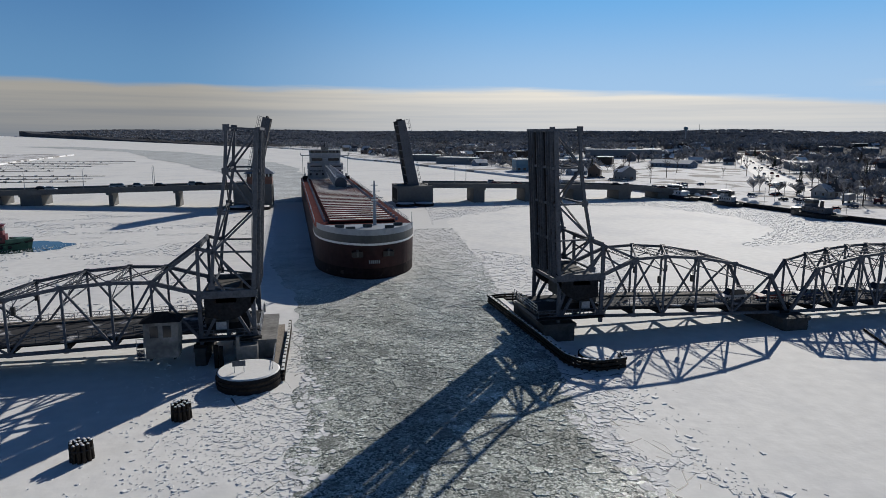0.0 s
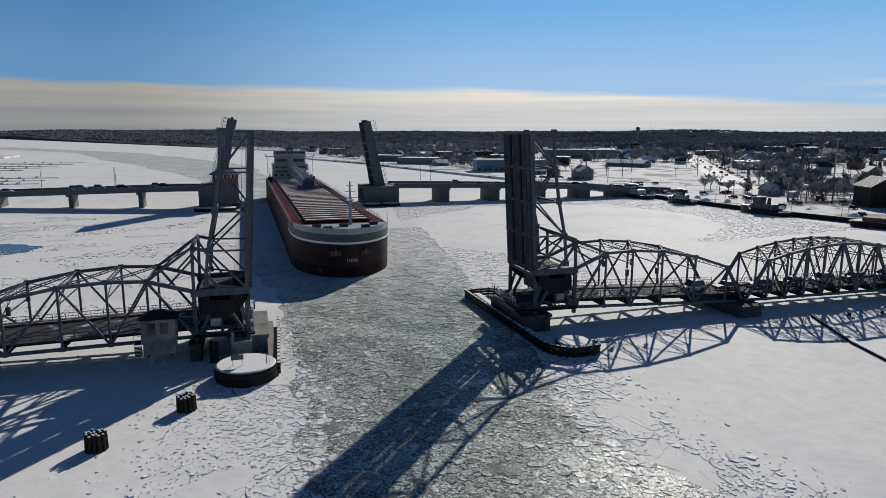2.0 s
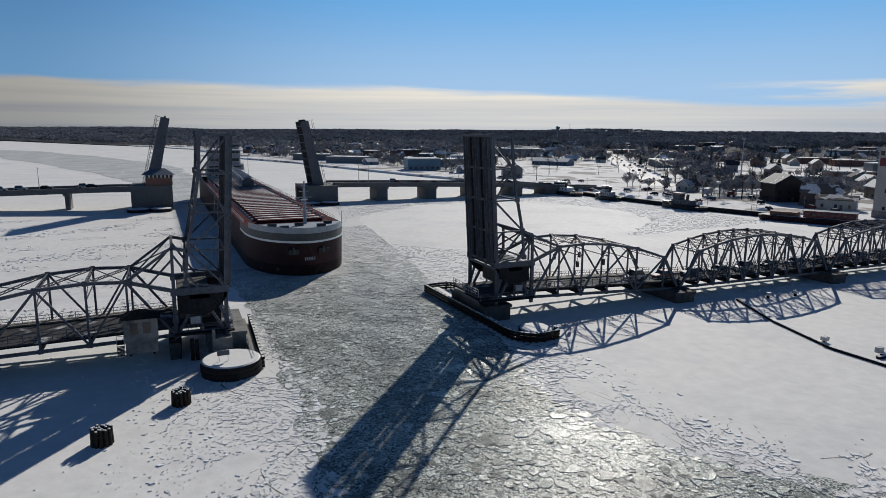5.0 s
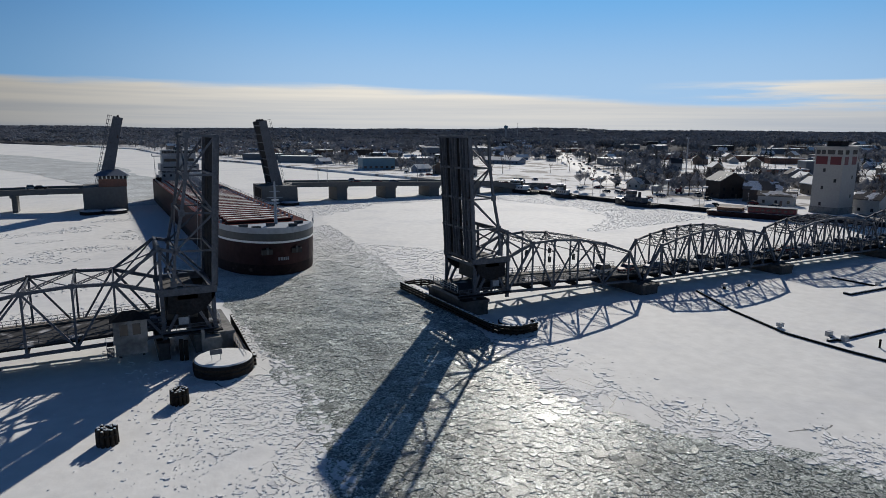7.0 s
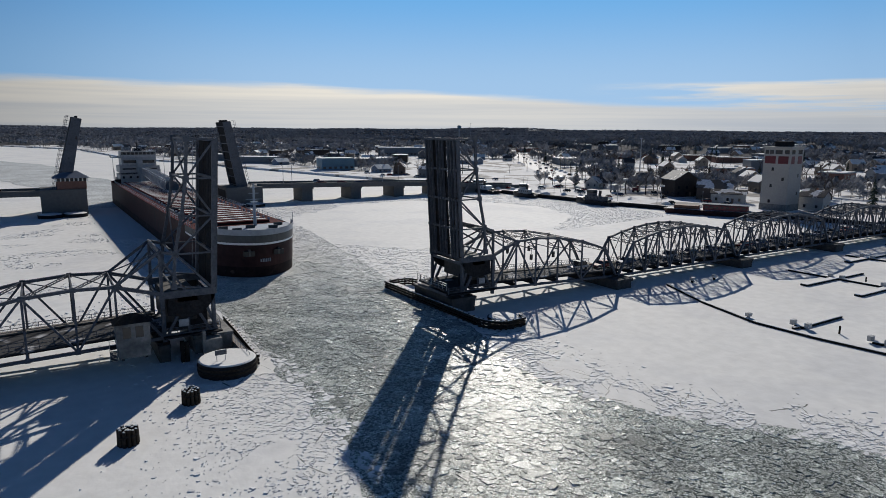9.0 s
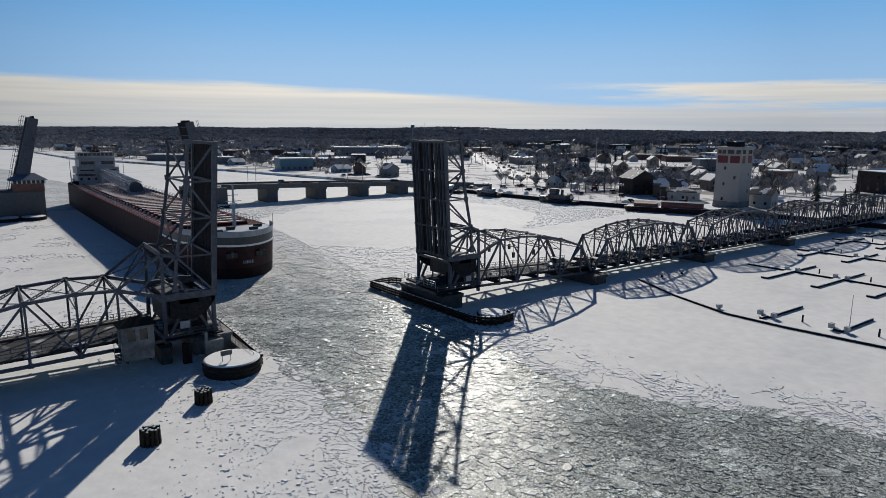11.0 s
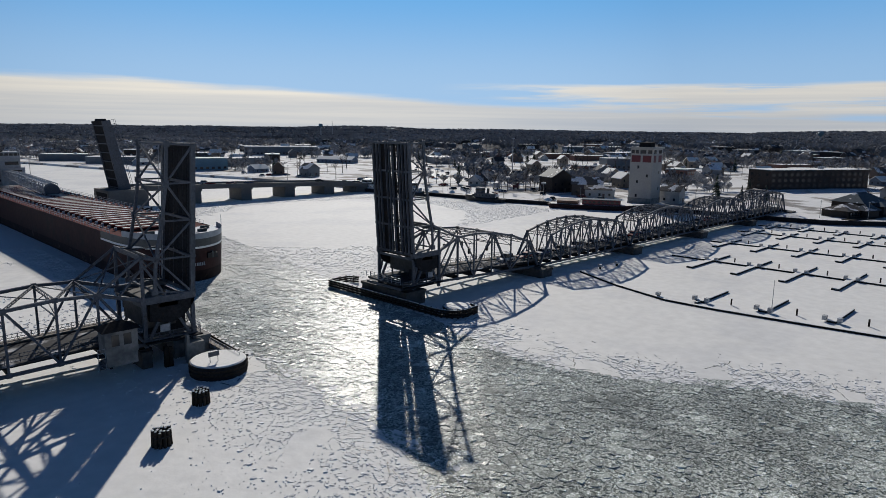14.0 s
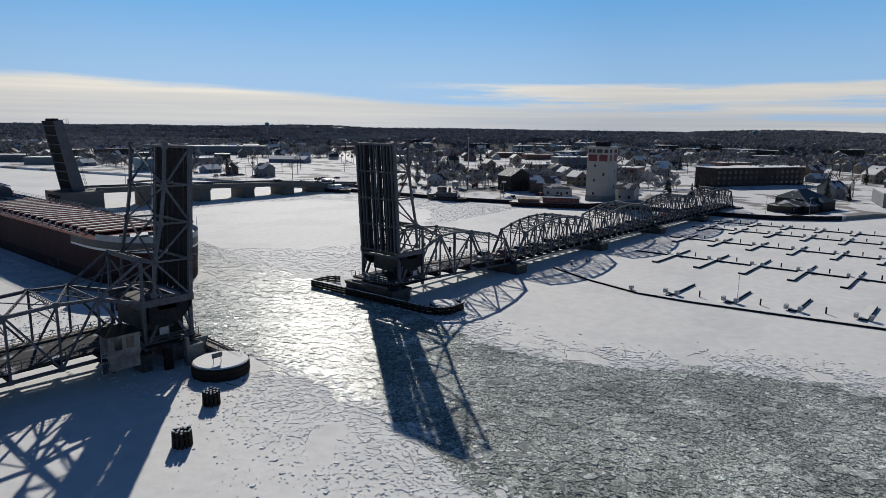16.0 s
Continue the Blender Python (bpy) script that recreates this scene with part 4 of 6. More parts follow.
for x in (-2.9, -2.05):
    m.beam((x, -1.2, 2.1), (x, -1.2, 5.0), 0.06, 0.06)
for z in (4.4, 4.9):
    m.beam((-2.9, -1.2, z), (-2.0, -1.2, z), 0.05, 0.05)
part("railing", m, STEEL_LIGHT, t)

# ---- the lake freighter ----
SHIP_L, SHIP_B = 190.0, 11.2


def half_beam(s):
    if s <= 0:
        return 0.0
    q = SHIP_B * (1 - (1 - min(1, s / 21.0)) ** 2.5) ** 0.56
    if s > SHIP_L - 14:
        q *= max(0.0, 1 - ((s - SHIP_L + 14) / 14.0) ** 2.6 * 0.55)
    return q


def deck_z(s):
    return 9.3 + 0.5 * max(0, 1 - s / 30.0) ** 2


def hull_band(z0, z1, s0, s1, out=0.0, follow=False):
    ss = [0, 0.02, 0.06, 0.14, 0.3, *np.linspace(0.55, 4, 9), *np.linspace(4.6, 22, 14), *np.linspace(26, SHIP_L - 14, 10), *np.linspace(SHIP_L - 12, SHIP_L, 6)]
    ss = [s for s in ss if s0 <= s <= s1]
    m = Mesh()
    rows = []
    for side in (1, -1):
        line = ss if side > 0 else ss[::-1]
        for s in line:
            zt = deck_z(s) if follow else z1
            lo = (side * (half_beam(s) + out), s - out + 1.2 * (1 - z0 / 10.4), z0)
            hi = (side * (half_beam(s) + out), s - out + 1.2 * (1 - zt / 10.4), zt)
            rows.append((lo, hi))
    rows.sort(key=lambda r: 0)
    n = len(rows)
    m.v = [p for r in rows for p in r]
    half = n // 2
    for a, b in [(k, k + 1) for k in range(half - 1)] + [(k, k + 1) for k in range(half, n - 1)]:
        m.f.append((2 * a, 2 * b, 2 * b + 1, 2 * a + 1))
    if s1 >= SHIP_L:
        m.f.append((2 * (half - 1), 2 * half, 2 * half + 1, 2 * (half - 1) + 1))
    return m


ship = thing("cargo_ship", "long rust-red lake freighter with a white stern house in channel ice", "ship", "", (-3.1, 39.6, 0), 1.0)
part("lower_hull", hull_band(-0.5, 2.4, 0, SHIP_L), HULL_LOW, ship, "scraped dark lower hull")
part("hull", hull_band(2.4, 7.3, 0, SHIP_L), HULL, ship)
part("bow_stripe", hull_band(7.3, 7.75, 0, 27, 0.02), WHITE, ship, "white stripe round the bow")
part("hull", hull_band(7.3, 9.3, 26, SHIP_L), HULL, ship)
part("bow_band", hull_band(7.75, 9.4, 0, 27), SHIP_BAND, ship, "dark grey band above the stripe")
part("bulwark", hull_band(9.4, 10.7, 0, 15), SHIP_GREY, ship, "pale grey bow bulwark")
ss = [*np.linspace(0.05, 4, 9), *np.linspace(4.6, 22, 14), *np.linspace(26, SHIP_L, 14)]
m = Mesh()
m.v = [(x * max(0.02, half_beam(s) - 0.03), s + 0.15, 9.28) for s in ss for x in (-1, 1)]
m.f = [(2 * k, 2 * k + 1, 2 * k + 3, 2 * k + 2) for k in range(len(ss) - 1)]
part("deck", m, DECK_RED, ship, "red steel weather deck with patches of snow")
m = Mesh()
fs = np.linspace(0.4, 15, 16)
m.v = [(x * max(0.02, half_beam(s) - 0.4), s + 0.3, 9.72) for s in fs for x in (-1, 1)]
m.f = [(2 * k, 2 * k + 1, 2 * k + 3, 2 * k + 2) for k in range(len(fs) - 1)]
part("forecastle_deck", m, SHIP_GREY, ship, "snow-dusted grey forecastle deck")
for k in range(33):
    s = 20.5 + k * 4.35
    h = part("hatch_cover", Mesh().box(-7.6, 7.6, s, s + 2.75, 9.26, 9.95), DECK_RED, ship)
    part("coaming", Mesh().box(-7.75, 7.75, s - 0.12, s + 2.87, 9.27, 9.6), HULL_LOW, h)
    part("snow_strip", Mesh().box(-7.4, 7.4, s + 1.8, s + 2.7, 9.95, 10.0), SNOW, h)
    for x in (-8.6, 8.6):
        part("vent_post", Mesh().box(x - 0.25, x + 0.25, s + 3.2, s + 3.7, 9.27, 10.1), SHIP_GREY, ship)
for x in (-10.9, 10.9):
    m = Mesh()
    for z in (9.8, 10.3):
        m.beam((x, 21, z), (x, 168, z), 0.06, 0.06)
    for k in range(67):
        m.beam((x, 21 + k * 2.2, 9.2), (x, 21 + k * 2.2, 10.3), 0.07, 0.07)
    part("deck_railing", m, SHIP_GREY, ship)
fm = part("foremast", Mesh().tube((2.0, 13.5, 9.5), (2.0, 13.5, 19.6), 0.42, 0.2, 10), SHIP_GREY, ship)
for z, w in ((18.6, 0.8), (17.3, 1.2), (15.9, 1.9), (14.6, 1.0), (13.0, 0.8), (11.6, 1.0)):
    part("crosstree", Mesh().beam((2 - w, 13.5, z), (2 + w, 13.5, z), 0.12, 0.14), SHIP_GREY, fm)
part("radar", Mesh().box(1.2, 2.8, 13.2, 13.6, 15.2, 15.5), WHITE, fm)
for x, s in ((-4, 7), (4.5, 8), (0, 10.5), (-6, 11), (7, 12)):
    w = part("winch", Mesh().box(x - 0.9, x + 0.9, s - 0.5, s + 0.5, 9.7, 10.0), SHIP_BAND, ship)
    part("drum", Mesh().tube((x - 1.0, s, 10.1), (x + 1.0, s, 10.1), 0.32, None, 12), SHIP_BAND, w)
part("jackstaff", Mesh().tube((9.6, 9.0, 10), (9.6, 9.0, 13.0), 0.08, 0.05, 6), SHIP_GREY, ship)
for x in (-3.2, 3.2):
    a = part("anchor", Mesh().box(x - 1.1, x + 1.1, 0.62, 2.4, 4.9, 6.0), BLACK, ship, "black anchor in its bow pocket")
    part("shank", Mesh().box(x - 0.2, x + 0.2, 0.5, 1.2, 5.0, 6.4), SHIP_BAND, a)
for x in (-0.35, 0.0, 0.35, 0.75, -0.8, 1.2):
    part("draft_mark", Mesh().box(x - 0.1, x + 0.1, 0.6, 1.3, 3.5, 4.2), SHIP_GREY, ship)


def tier(name, x, s0, s1, z0, z1, mat=None, windows=0, rim=True):
    t = part(name, Mesh().box(-x, x, s0, s1, z0, z1), mat or SHIP_WHITE, ship)
    for k in range(windows):
        c = -x + 1.1 + k * (2 * x - 2.2) / max(1, windows - 1)
        part("window", Mesh().box(c - 0.42, c + 0.42, s0 - 0.04, s0 + 0.05, z1 - 1.7, z1 - 0.75), GLASS, t)
    if rim:
        m = Mesh()
        for z in (0.5, 1.0):
            m.beam((-x, s0, z1 + z), (x, s0, z1 + z), 0.06, 0.06)
        for k in range(9):
            m.beam((-x + k * x / 4, s0, z1), (-x + k * x / 4, s0, z1 + 1.0), 0.06, 0.06)
        part("railing", m, WHITE, t)
    return t


tier("stern_house", 7.9, 171.5, 187, 9.3, 12.6, windows=6)
t = tier("second_tier", 8.0, 172.6, 185, 13.3, 16.2, windows=0)
# the open gap is filled with a dark block, its shade given as colour
part("gap_shade_block", Mesh().box(-7.0, 7.0, 173.2, 184.5, 12.6, 13.3), STEEL_DARK, t, "dark block that paints the shade of the gap under the second tier")
for x0, x1 in ((-6.9, -1.6), (1.6, 6.9)):
    part("window", Mesh().box(x0, x1, 172.54, 172.7, 14.6, 15.2), GLASS, t, "long dark window band")
t = tier("third_tier", 6.9, 174.0, 184, 16.2, 19.6, windows=0)
for x0, x1 in ((-6.2, -1.3), (1.3, 6.2)):
    part("window", Mesh().box(x0, x1, 173.92, 174.1, 17.3, 18.6), GLASS, t, "long dark window band")
    part("brow", Mesh().box(x0 - 0.1, x1 + 0.1, 173.6, 174.05, 18.6, 18.72), SHIP_WHITE, t)
part("front_trunk", Mesh().box(-1.1, 1.1, 171.8, 174.2, 12.6, 18.4), SHIP_WHITE, ship)
for x in (-9.4, 9.4):
    part("stair_casing", Mesh().box(x - 0.35, x + 0.35, 172.6, 175.0, 9.3, 11.6), SHIP_WHITE, ship)
    part("davit", Mesh().tube((x, 180, 9.3), (x, 180, 14.2), 0.12, 0.1, 6), SHIP_WHITE, ship)
    part("mooring_winch", Mesh().box(x - 1.0, x + 1.0, 168.2, 170.0, 9.3, 9.8).tube((x - 1.1, 169.1, 10.2), (x + 1.1, 169.1, 10.2), 0.6, None, 10), STEEL_DARK, ship)
pilot = tier("pilothouse", 7.1, 174.6, 182, 19.9, 22.4, windows=0)
part("window", Mesh().box(-6.8, 6.8, 174.52, 174.7, 20.9, 22.0), GLASS, pilot, "dark window band")
for k in range(9):
    part("mullion", Mesh().box(-6.5 + k * 1.6, -6.3 + k * 1.6, 174.46, 174.6, 20.9, 22.0), SHIP_WHITE, pilot)
part("bridge_wing", Mesh().box(-11.0, 11.0, 174.4, 177.4, 19.6, 19.9), SHIP_WHITE, ship)
for x in (-11.0, 11.0):
    part("bridge_wing_wall", Mesh().box(x - 0.12, x + 0.12, 174.4, 177.4, 19.9, 20.9), SHIP_WHITE, ship)
    part("wing_strut", Mesh().tube((x * 0.93, 175, 9.3), (x * 0.93, 175, 19.6), 0.1, None, 6), SHIP_WHITE, ship)
part("wheelhouse_top_unit", Mesh().box(-1.6, 1.6, 176.5, 179.5, 22.4, 23.6), STEEL_DARK, ship)
part("radar_mast", Mesh().tube((0, 178, 23.6), (0, 178, 26.2), 0.22, 0.1, 8), STEEL_DARK, ship)
part("radar_bar", Mesh().box(-1.6, 1.6, 177.8, 178.2, 24.3, 24.6), BLACK, ship)
fn = part("funnel", Mesh().tube((0, 184.5, 16), (0, 184.9, 21.4), 2.0, 1.8, 20), HULL, ship, "rust-red funnel with a black top")
part("funnel_top", Mesh().tube((0, 184.92, 21.4), (0, 185.0, 22.0), 1.85, 1.8, 20), BLACK, fn)
# the unloading boom: a tapering lattice box that lies forward along the deck
BOOM_A, BOOM_B = Vector((0.6, 171.0, 14.6)), Vector((2.4, 116.0, 11.6))
bm, n = Mesh(), 26


def boom_ring(k):
    c = BOOM_A.lerp(BOOM_B, k / n)
    w, h = 1.0 + 1.0 * k / n, 1.0 + 0.9 * min(1.0, 2.2 * k / n)
    return [c + Vector((i * w, 0, j * h)) for i, j in ((-1, -1), (1, -1), (1, 1), (-1, 1))]


for k in range(n):
    p, q = boom_ring(k), boom_ring(k + 1)
    for i in range(4):
        bm.beam(p[i], q[i], 0.24, 0.24)
        bm.beam(p[i], q[(i + 1) % 4] if k % 2 else q[i - 1], 0.13, 0.13)
        bm.beam(p[i], p[(i + 1) % 4], 0.14, 0.14)
boom = part("unloading_boom", bm, SHIP_GREY, ship, "pale grey lattice unloading boom lying along the deck")
part("conveyor_trough", Mesh().beam(BOOM_A, BOOM_B, 0.7, 0.3), SHIP_GREY, boom)
part("boom_hopper", Mesh().tube(BOOM_B + Vector((0, 1.5, 0.2)), BOOM_B + Vector((0, -1.2, -0.3)), 1.9, 2.3, 12), STEEL, boom)
part("boom_rest", Mesh().box(0.4, 4.6, 118.5, 119.6, 9.3, 10.2), STEEL_DARK, ship)
part("boom_pivot", Mesh().tube((0.4, 171.0, 9.3), (0.4, 171.0, 14.6), 1.3, 1.0, 14), SHIP_WHITE, ship)

# ---- the highway bascule bridge beyond ----
FB_Y = 189.0


def fb_y(x):
    return FB_Y + max(0, -46 - x) * 0.26


def fb_z(x):
    return float(np.interp(x, [-180, -135, -53, 37, 70, 130, 165, 190], [4.2, 5.4, 8.3, 8.0, 7.4, 5.7, 3.0, 1.9]))


CONC_BRIDGE = material("plain_bridge_concrete", (0.125, 0.123, 0.12), 0.85, 0.0, 0.12, 1.0, 0.1, 0.1)
fb = thing("highway_bridge", "low grey concrete highway bridge on wide piers beyond the ship", "bridge", "", (0, FB_Y, 0))


def fb_deck(xs):
    m = Mesh()
    for x in xs:
        y, z = fb_y(x) - FB_Y, fb_z(x)
        m.v += [(x, y - 7, z - 1.2), (x, y - 7, z + 0.1), (x, y + 7, z + 0.1), (x, y + 7, z - 1.2)]
    n = len(xs)
    m.f = [(4 * k + i, 4 * k + (i + 1) % 4, 4 * k + 4 + (i + 1) % 4, 4 * k + 4 + i) for k in range(n - 1) for i in range(4)]
    m.f += [(0, 1, 2, 3), (4 * n - 1, 4 * n - 2, 4 * n - 3, 4 * n - 4)]
    return m


part("deck", fb_deck(list(np.linspace(-180, -42, 16))), CONC_BRIDGE, fb)
part("deck", fb_deck(list(np.linspace(36, 186, 16))), CONC_BRIDGE, fb)
for xs in (np.linspace(-180, -42, 16), np.linspace(36, 186, 16)):
    for side in (-6.85, 6.85):
        m = Mesh()
        for x0, x1 in zip(xs, xs[1:]):
            m.beam((x0, fb_y(x0) - FB_Y + side, fb_z(x0) + 0.5), (x1, fb_y(x1) - FB_Y + side, fb_z(x1) + 0.5), 0.3, 0.85)
        part("parapet", m, CONC_BRIDGE, fb)
for x, w in ((-67, 1.7), (-94, 1.7), (-126, 8), (-143, 9), (-165, 9), (59, 5), (83, 5.2), (106, 5.4), (129, 6), (150, 8)):
    y = fb_y(x) - FB_Y
    p = part("pier", Mesh().box(x - w / 2, x + w / 2, y - (4 if w < 2 else 6), y + (4 if w < 2 else 6), -0.4, fb_z(x) - 1.15), CONC_BRIDGE, fb)
    part("pier_cap", Mesh().box(x - w / 2 - 0.25, x + w / 2 + 0.25, y - 6.6, y + 6.6, fb_z(x) - 2.1, fb_z(x) - 1.22), CONC_BRIDGE, p)
for x0, x1, top in ((-44, -29.0, 9.6), (22.3, 37.5, 7.9)):
    part("tower_pier", Mesh().box(x0, x1, -10, 8, -0.4, top), CONC_BRIDGE, fb)
    # thin dark slab on the channel face: stands in for shade, nothing is hollowed out
    part("painted_shade_panel", Mesh().box(*((x1 - 0.06, x1 + 0.03) if x0 < 0 else (x0 - 0.03, x0 + 0.06)), -8, 5, 1.8, top - 1.2), STEEL_DARK, fb)
    for dx in (-1.5, 6.5):
        f = part("fender_cell", Mesh().tube((x0 + 4 + dx, -14.5, -0.4), (x0 + 4 + dx, -14.5, 1.2), 4.0, None, 28), STEEL_DARK, fb)
        part("snow", Mesh().tube((x0 + 4 + dx, -14.5, 1.2), (x0 + 4 + dx, -14.5, 1.35), 3.8, 3.6, 28), SNOW, f)
for x, y in ((-104, -6), (-76, -6), (-78, 6), (-128, -6), (48, -6), (56, 6), (97, -6), (112, 6)):
    z = fb_z(x)
    lp = part("street_lamp", Mesh().tube((x, fb_y(x) - FB_Y + y, z), (x, fb_y(x) - FB_Y + y, z + 8.5), 0.14, 0.09, 8), GALV, fb)
    part("lamp_arm", Mesh().beam((x, fb_y(x) - FB_Y + y, z + 8.4), (x, fb_y(x) - FB_Y + y * 0.6, z + 8.8), 0.12, 0.14), GALV, lp)
# control house on the left tower pier
h = part("control_house", Mesh().box(-38.5, -28.8, -9.5, -1.5, 9.6, 12.6), BRICK, fb, "brick control house")
part("window_band", Mesh().box(-38.6, -28.7, -9.6, -1.4, 12.6, 13.8), GLASS, h)
for k in range(8):
    part("mullion", Mesh().box(-38.7 + k * 1.42, -38.3 + k * 1.42, -9.7, -9.5, 12.6, 13.8), WHITE, h)
part("roof", Mesh().add([(-39.8, -10.8, 13.8), (-27.6, -10.8, 13.8), (-27.6, -0.2, 13.8), (-39.8, -0.2, 13.8), (-36, -5.5, 16.2), (-31.4, -5.5, 16.2)], [(3, 2, 1, 0), (0, 1, 5, 4), (1, 2, 5), (2, 3, 4, 5), (3, 0, 4)]), SIDING[3], h)


def highway_leaf(x0, z0, x1, z1, label):
    """A raised solid-decked leaf, thick at the root."""
    t = thing("highway_leaf", label, "bridge", "raised highway leaves", (x0, FB_Y, z0))
    d = Vector((x1 - x0, 0, z1 - z0))
    nrm = Vector((d.z, 0, -d.x)).normalized()
    for y0, y1, k0, k1 in ((-6.5, -5.9, 2.3, 1.6), (5.9, 6.5, 2.3, 1.6)):
        a, b = Vector((0, 0, 0)), d
        c = [a - nrm * k0, a + nrm * k0, b + nrm * k1, b - nrm * k1]
        m = Mesh().add([p + Vector((0, y, 0)) for y in (y0, y1) for p in c], [(0, 1, 2, 3), (7, 6, 5, 4), (0, 4, 5, 1), (1, 5, 6, 2), (2, 6, 7, 3), (3, 7, 4, 0)])
        part("side_girder", m, STEEL, t)
    for k in range(9):
        p = d * (k / 8)
        part("floor_beam", Mesh().beam(p + Vector((0, -6, 0)), p + Vector((0, 6, 0)), 0.6, 1.4), STEEL_DARK, t)
    s = -1 if x0 < 0 else 1
    m = Mesh()
    c = [Vector((0, 0, 0)) + nrm * 1.4 * s, d + nrm * 1.1 * s]
    m.add([c[0] + Vector((0, -6, 0)), c[0] + Vector((0, 6, 0)), c[1] + Vector((0, 6, 0)), c[1] + Vector((0, -6, 0))] + [q + nrm * 0.4 * s for q in (c[0] + Vector((0, -6, 0)), c[0] + Vector((0, 6, 0)), c[1] + Vector((0, 6, 0)), c[1] + Vector((0, -6, 0)))], [(0, 1, 2, 3), (7, 6, 5, 4), (0, 4, 5, 1), (1, 5, 6, 2), (2, 6, 7, 3), (3, 7, 4, 0)])
    part("deck_plate", m, STEEL_DARK, t)
    u0 = nrm * -1.45 * s
    c = [u0 + Vector((0, y, 0)) + d * k + nrm * q for q in (0, 0.25) for k in (0, 1) for y in (-5.9, 5.9)]
    part("soffit_plate", Mesh().add(c, [(0, 1, 3, 2), (6, 7, 5, 4), (0, 4, 5, 1), (1, 5, 7, 3), (3, 7, 6, 2), (2, 6, 4, 0)]), STEEL_DARK, t)
    for k in range(8):
        p = d * ((k + 0.5) / 8) + nrm * -1.6 * s
        part("soffit_rib", Mesh().beam(p + Vector((0, -5.9, 0)), p + Vector((0, 5.9, 0)), 0.4, 0.35), STEEL, t)
    rl = Mesh()
    for y in (-6.2, 6.2):
        for q in (2.9, 3.5):
            rl.beam(nrm * q * s + Vector((0, y, 0)), d + nrm * q * s + Vector((0, y, 0)), 0.1, 0.1)
        for k in range(18):
            rl.beam(d * (k / 17) + nrm * 2 * s + Vector((0, y, 0)), d * (k / 17) + nrm * 3.5 * s + Vector((0, y, 0)), 0.1, 0.1)
    part("railing", rl, STEEL, t)
    return t


highway_leaf(-36.6, 8.5, -29.9, 35.9, "raised dark leaf of the highway bridge beside its control house")
highway_leaf(30.0, 7.0, 24.6, 35.2, "raised dark leaf of the highway bridge leaning over the channel")

# ---- vehicles ----


def car(paint, kind="car"):
    t = thing("car", {"car": "parked car with a dusting of snow", "van": "parked dark sport utility car"}[kind], "car", "cars")
    hgt = 1.45 if kind == "car" else 1.8
    m = Mesh()
    prof = [(-2.2, 0.35), (2.2, 0.35), (2.25, 0.8), (1.3, 0.95), (-2.2, 1.0)]
    m.add([(x, y, z) for y in (-0.88, 0.88) for x, z in prof], [tuple(range(5)), tuple(range(9, 4, -1))] + [(k, 5 + k, 5 + (k + 1) % 5, (k + 1) % 5) for k in range(5)])
    body = part("body", m, paint, t)
    cab = [(-2.0, 0.98), (1.1, 0.94), (0.35, hgt), (-1.6, hgt)]
    m = Mesh().add([(x, y * (1 if z < 1 else 0.86), z) for y in (-0.84, 0.84) for x, z in cab], [(0, 1, 2, 3), (7, 6, 5, 4), (0, 4, 5, 1), (1, 5, 6, 2), (2, 6, 7, 3), (3, 7, 4, 0)])
    cb = part("cabin", m, GLASS, body)
    part("roof", Mesh().box(-1.6, 0.35, -0.72, 0.72, hgt, hgt + 0.06), paint, body)
    for x in (-1.4, 1.4):
        for y in (-0.8, 0.8):
            w = part("wheel", Mesh().tube((x, y - 0.1, 0.34), (x, y + 0.1, 0.34), 0.34, None, 12), RUBBER, t)
    for y in (-0.6, 0.6):
        part("headlight", Mesh().box(2.2, 2.28, y - 0.2, y + 0.2, 0.6, 0.78), STEEL_LIGHT, body)
    return t


CARS = [car(p, "van" if k % 2 else "car") for k, p in enumerate(CAR_PAINT)]
first_used = set()


def put_car(k, x, y, z, turn):
    k %= len(CARS)
    if k not in first_used:
        first_used.add(k)
        CARS[k].matrix_basis = pose(x, y, z, 0, 0, turn)
        return
    copy_thing(CARS[k], pose(x, y, z, 0, 0, turn))


rnd = random.Random(4)
for k in range(21):
    x = 50.5 + k * 7.1 + rnd.uniform(-0.5, 0.5)
    zb = 3.35 + (2.05 - 3.35) * min(1, (x - 26) / 32)
    put_car((0, 2, 4, 0, 1, 0, 4)[k % 7] if k else 1, x, -0.9, zb + 1.27, 180)
for k in range(15):
    x = rnd.choice((rnd.uniform(-150, -52), rnd.uniform(45, 160)))
    put_car(rnd.randint(0, 4), x, fb_y(x) + rnd.choice((-3, 3)), fb_z(x) + 0.1, 0)

# ---- marina docks on the ice ----


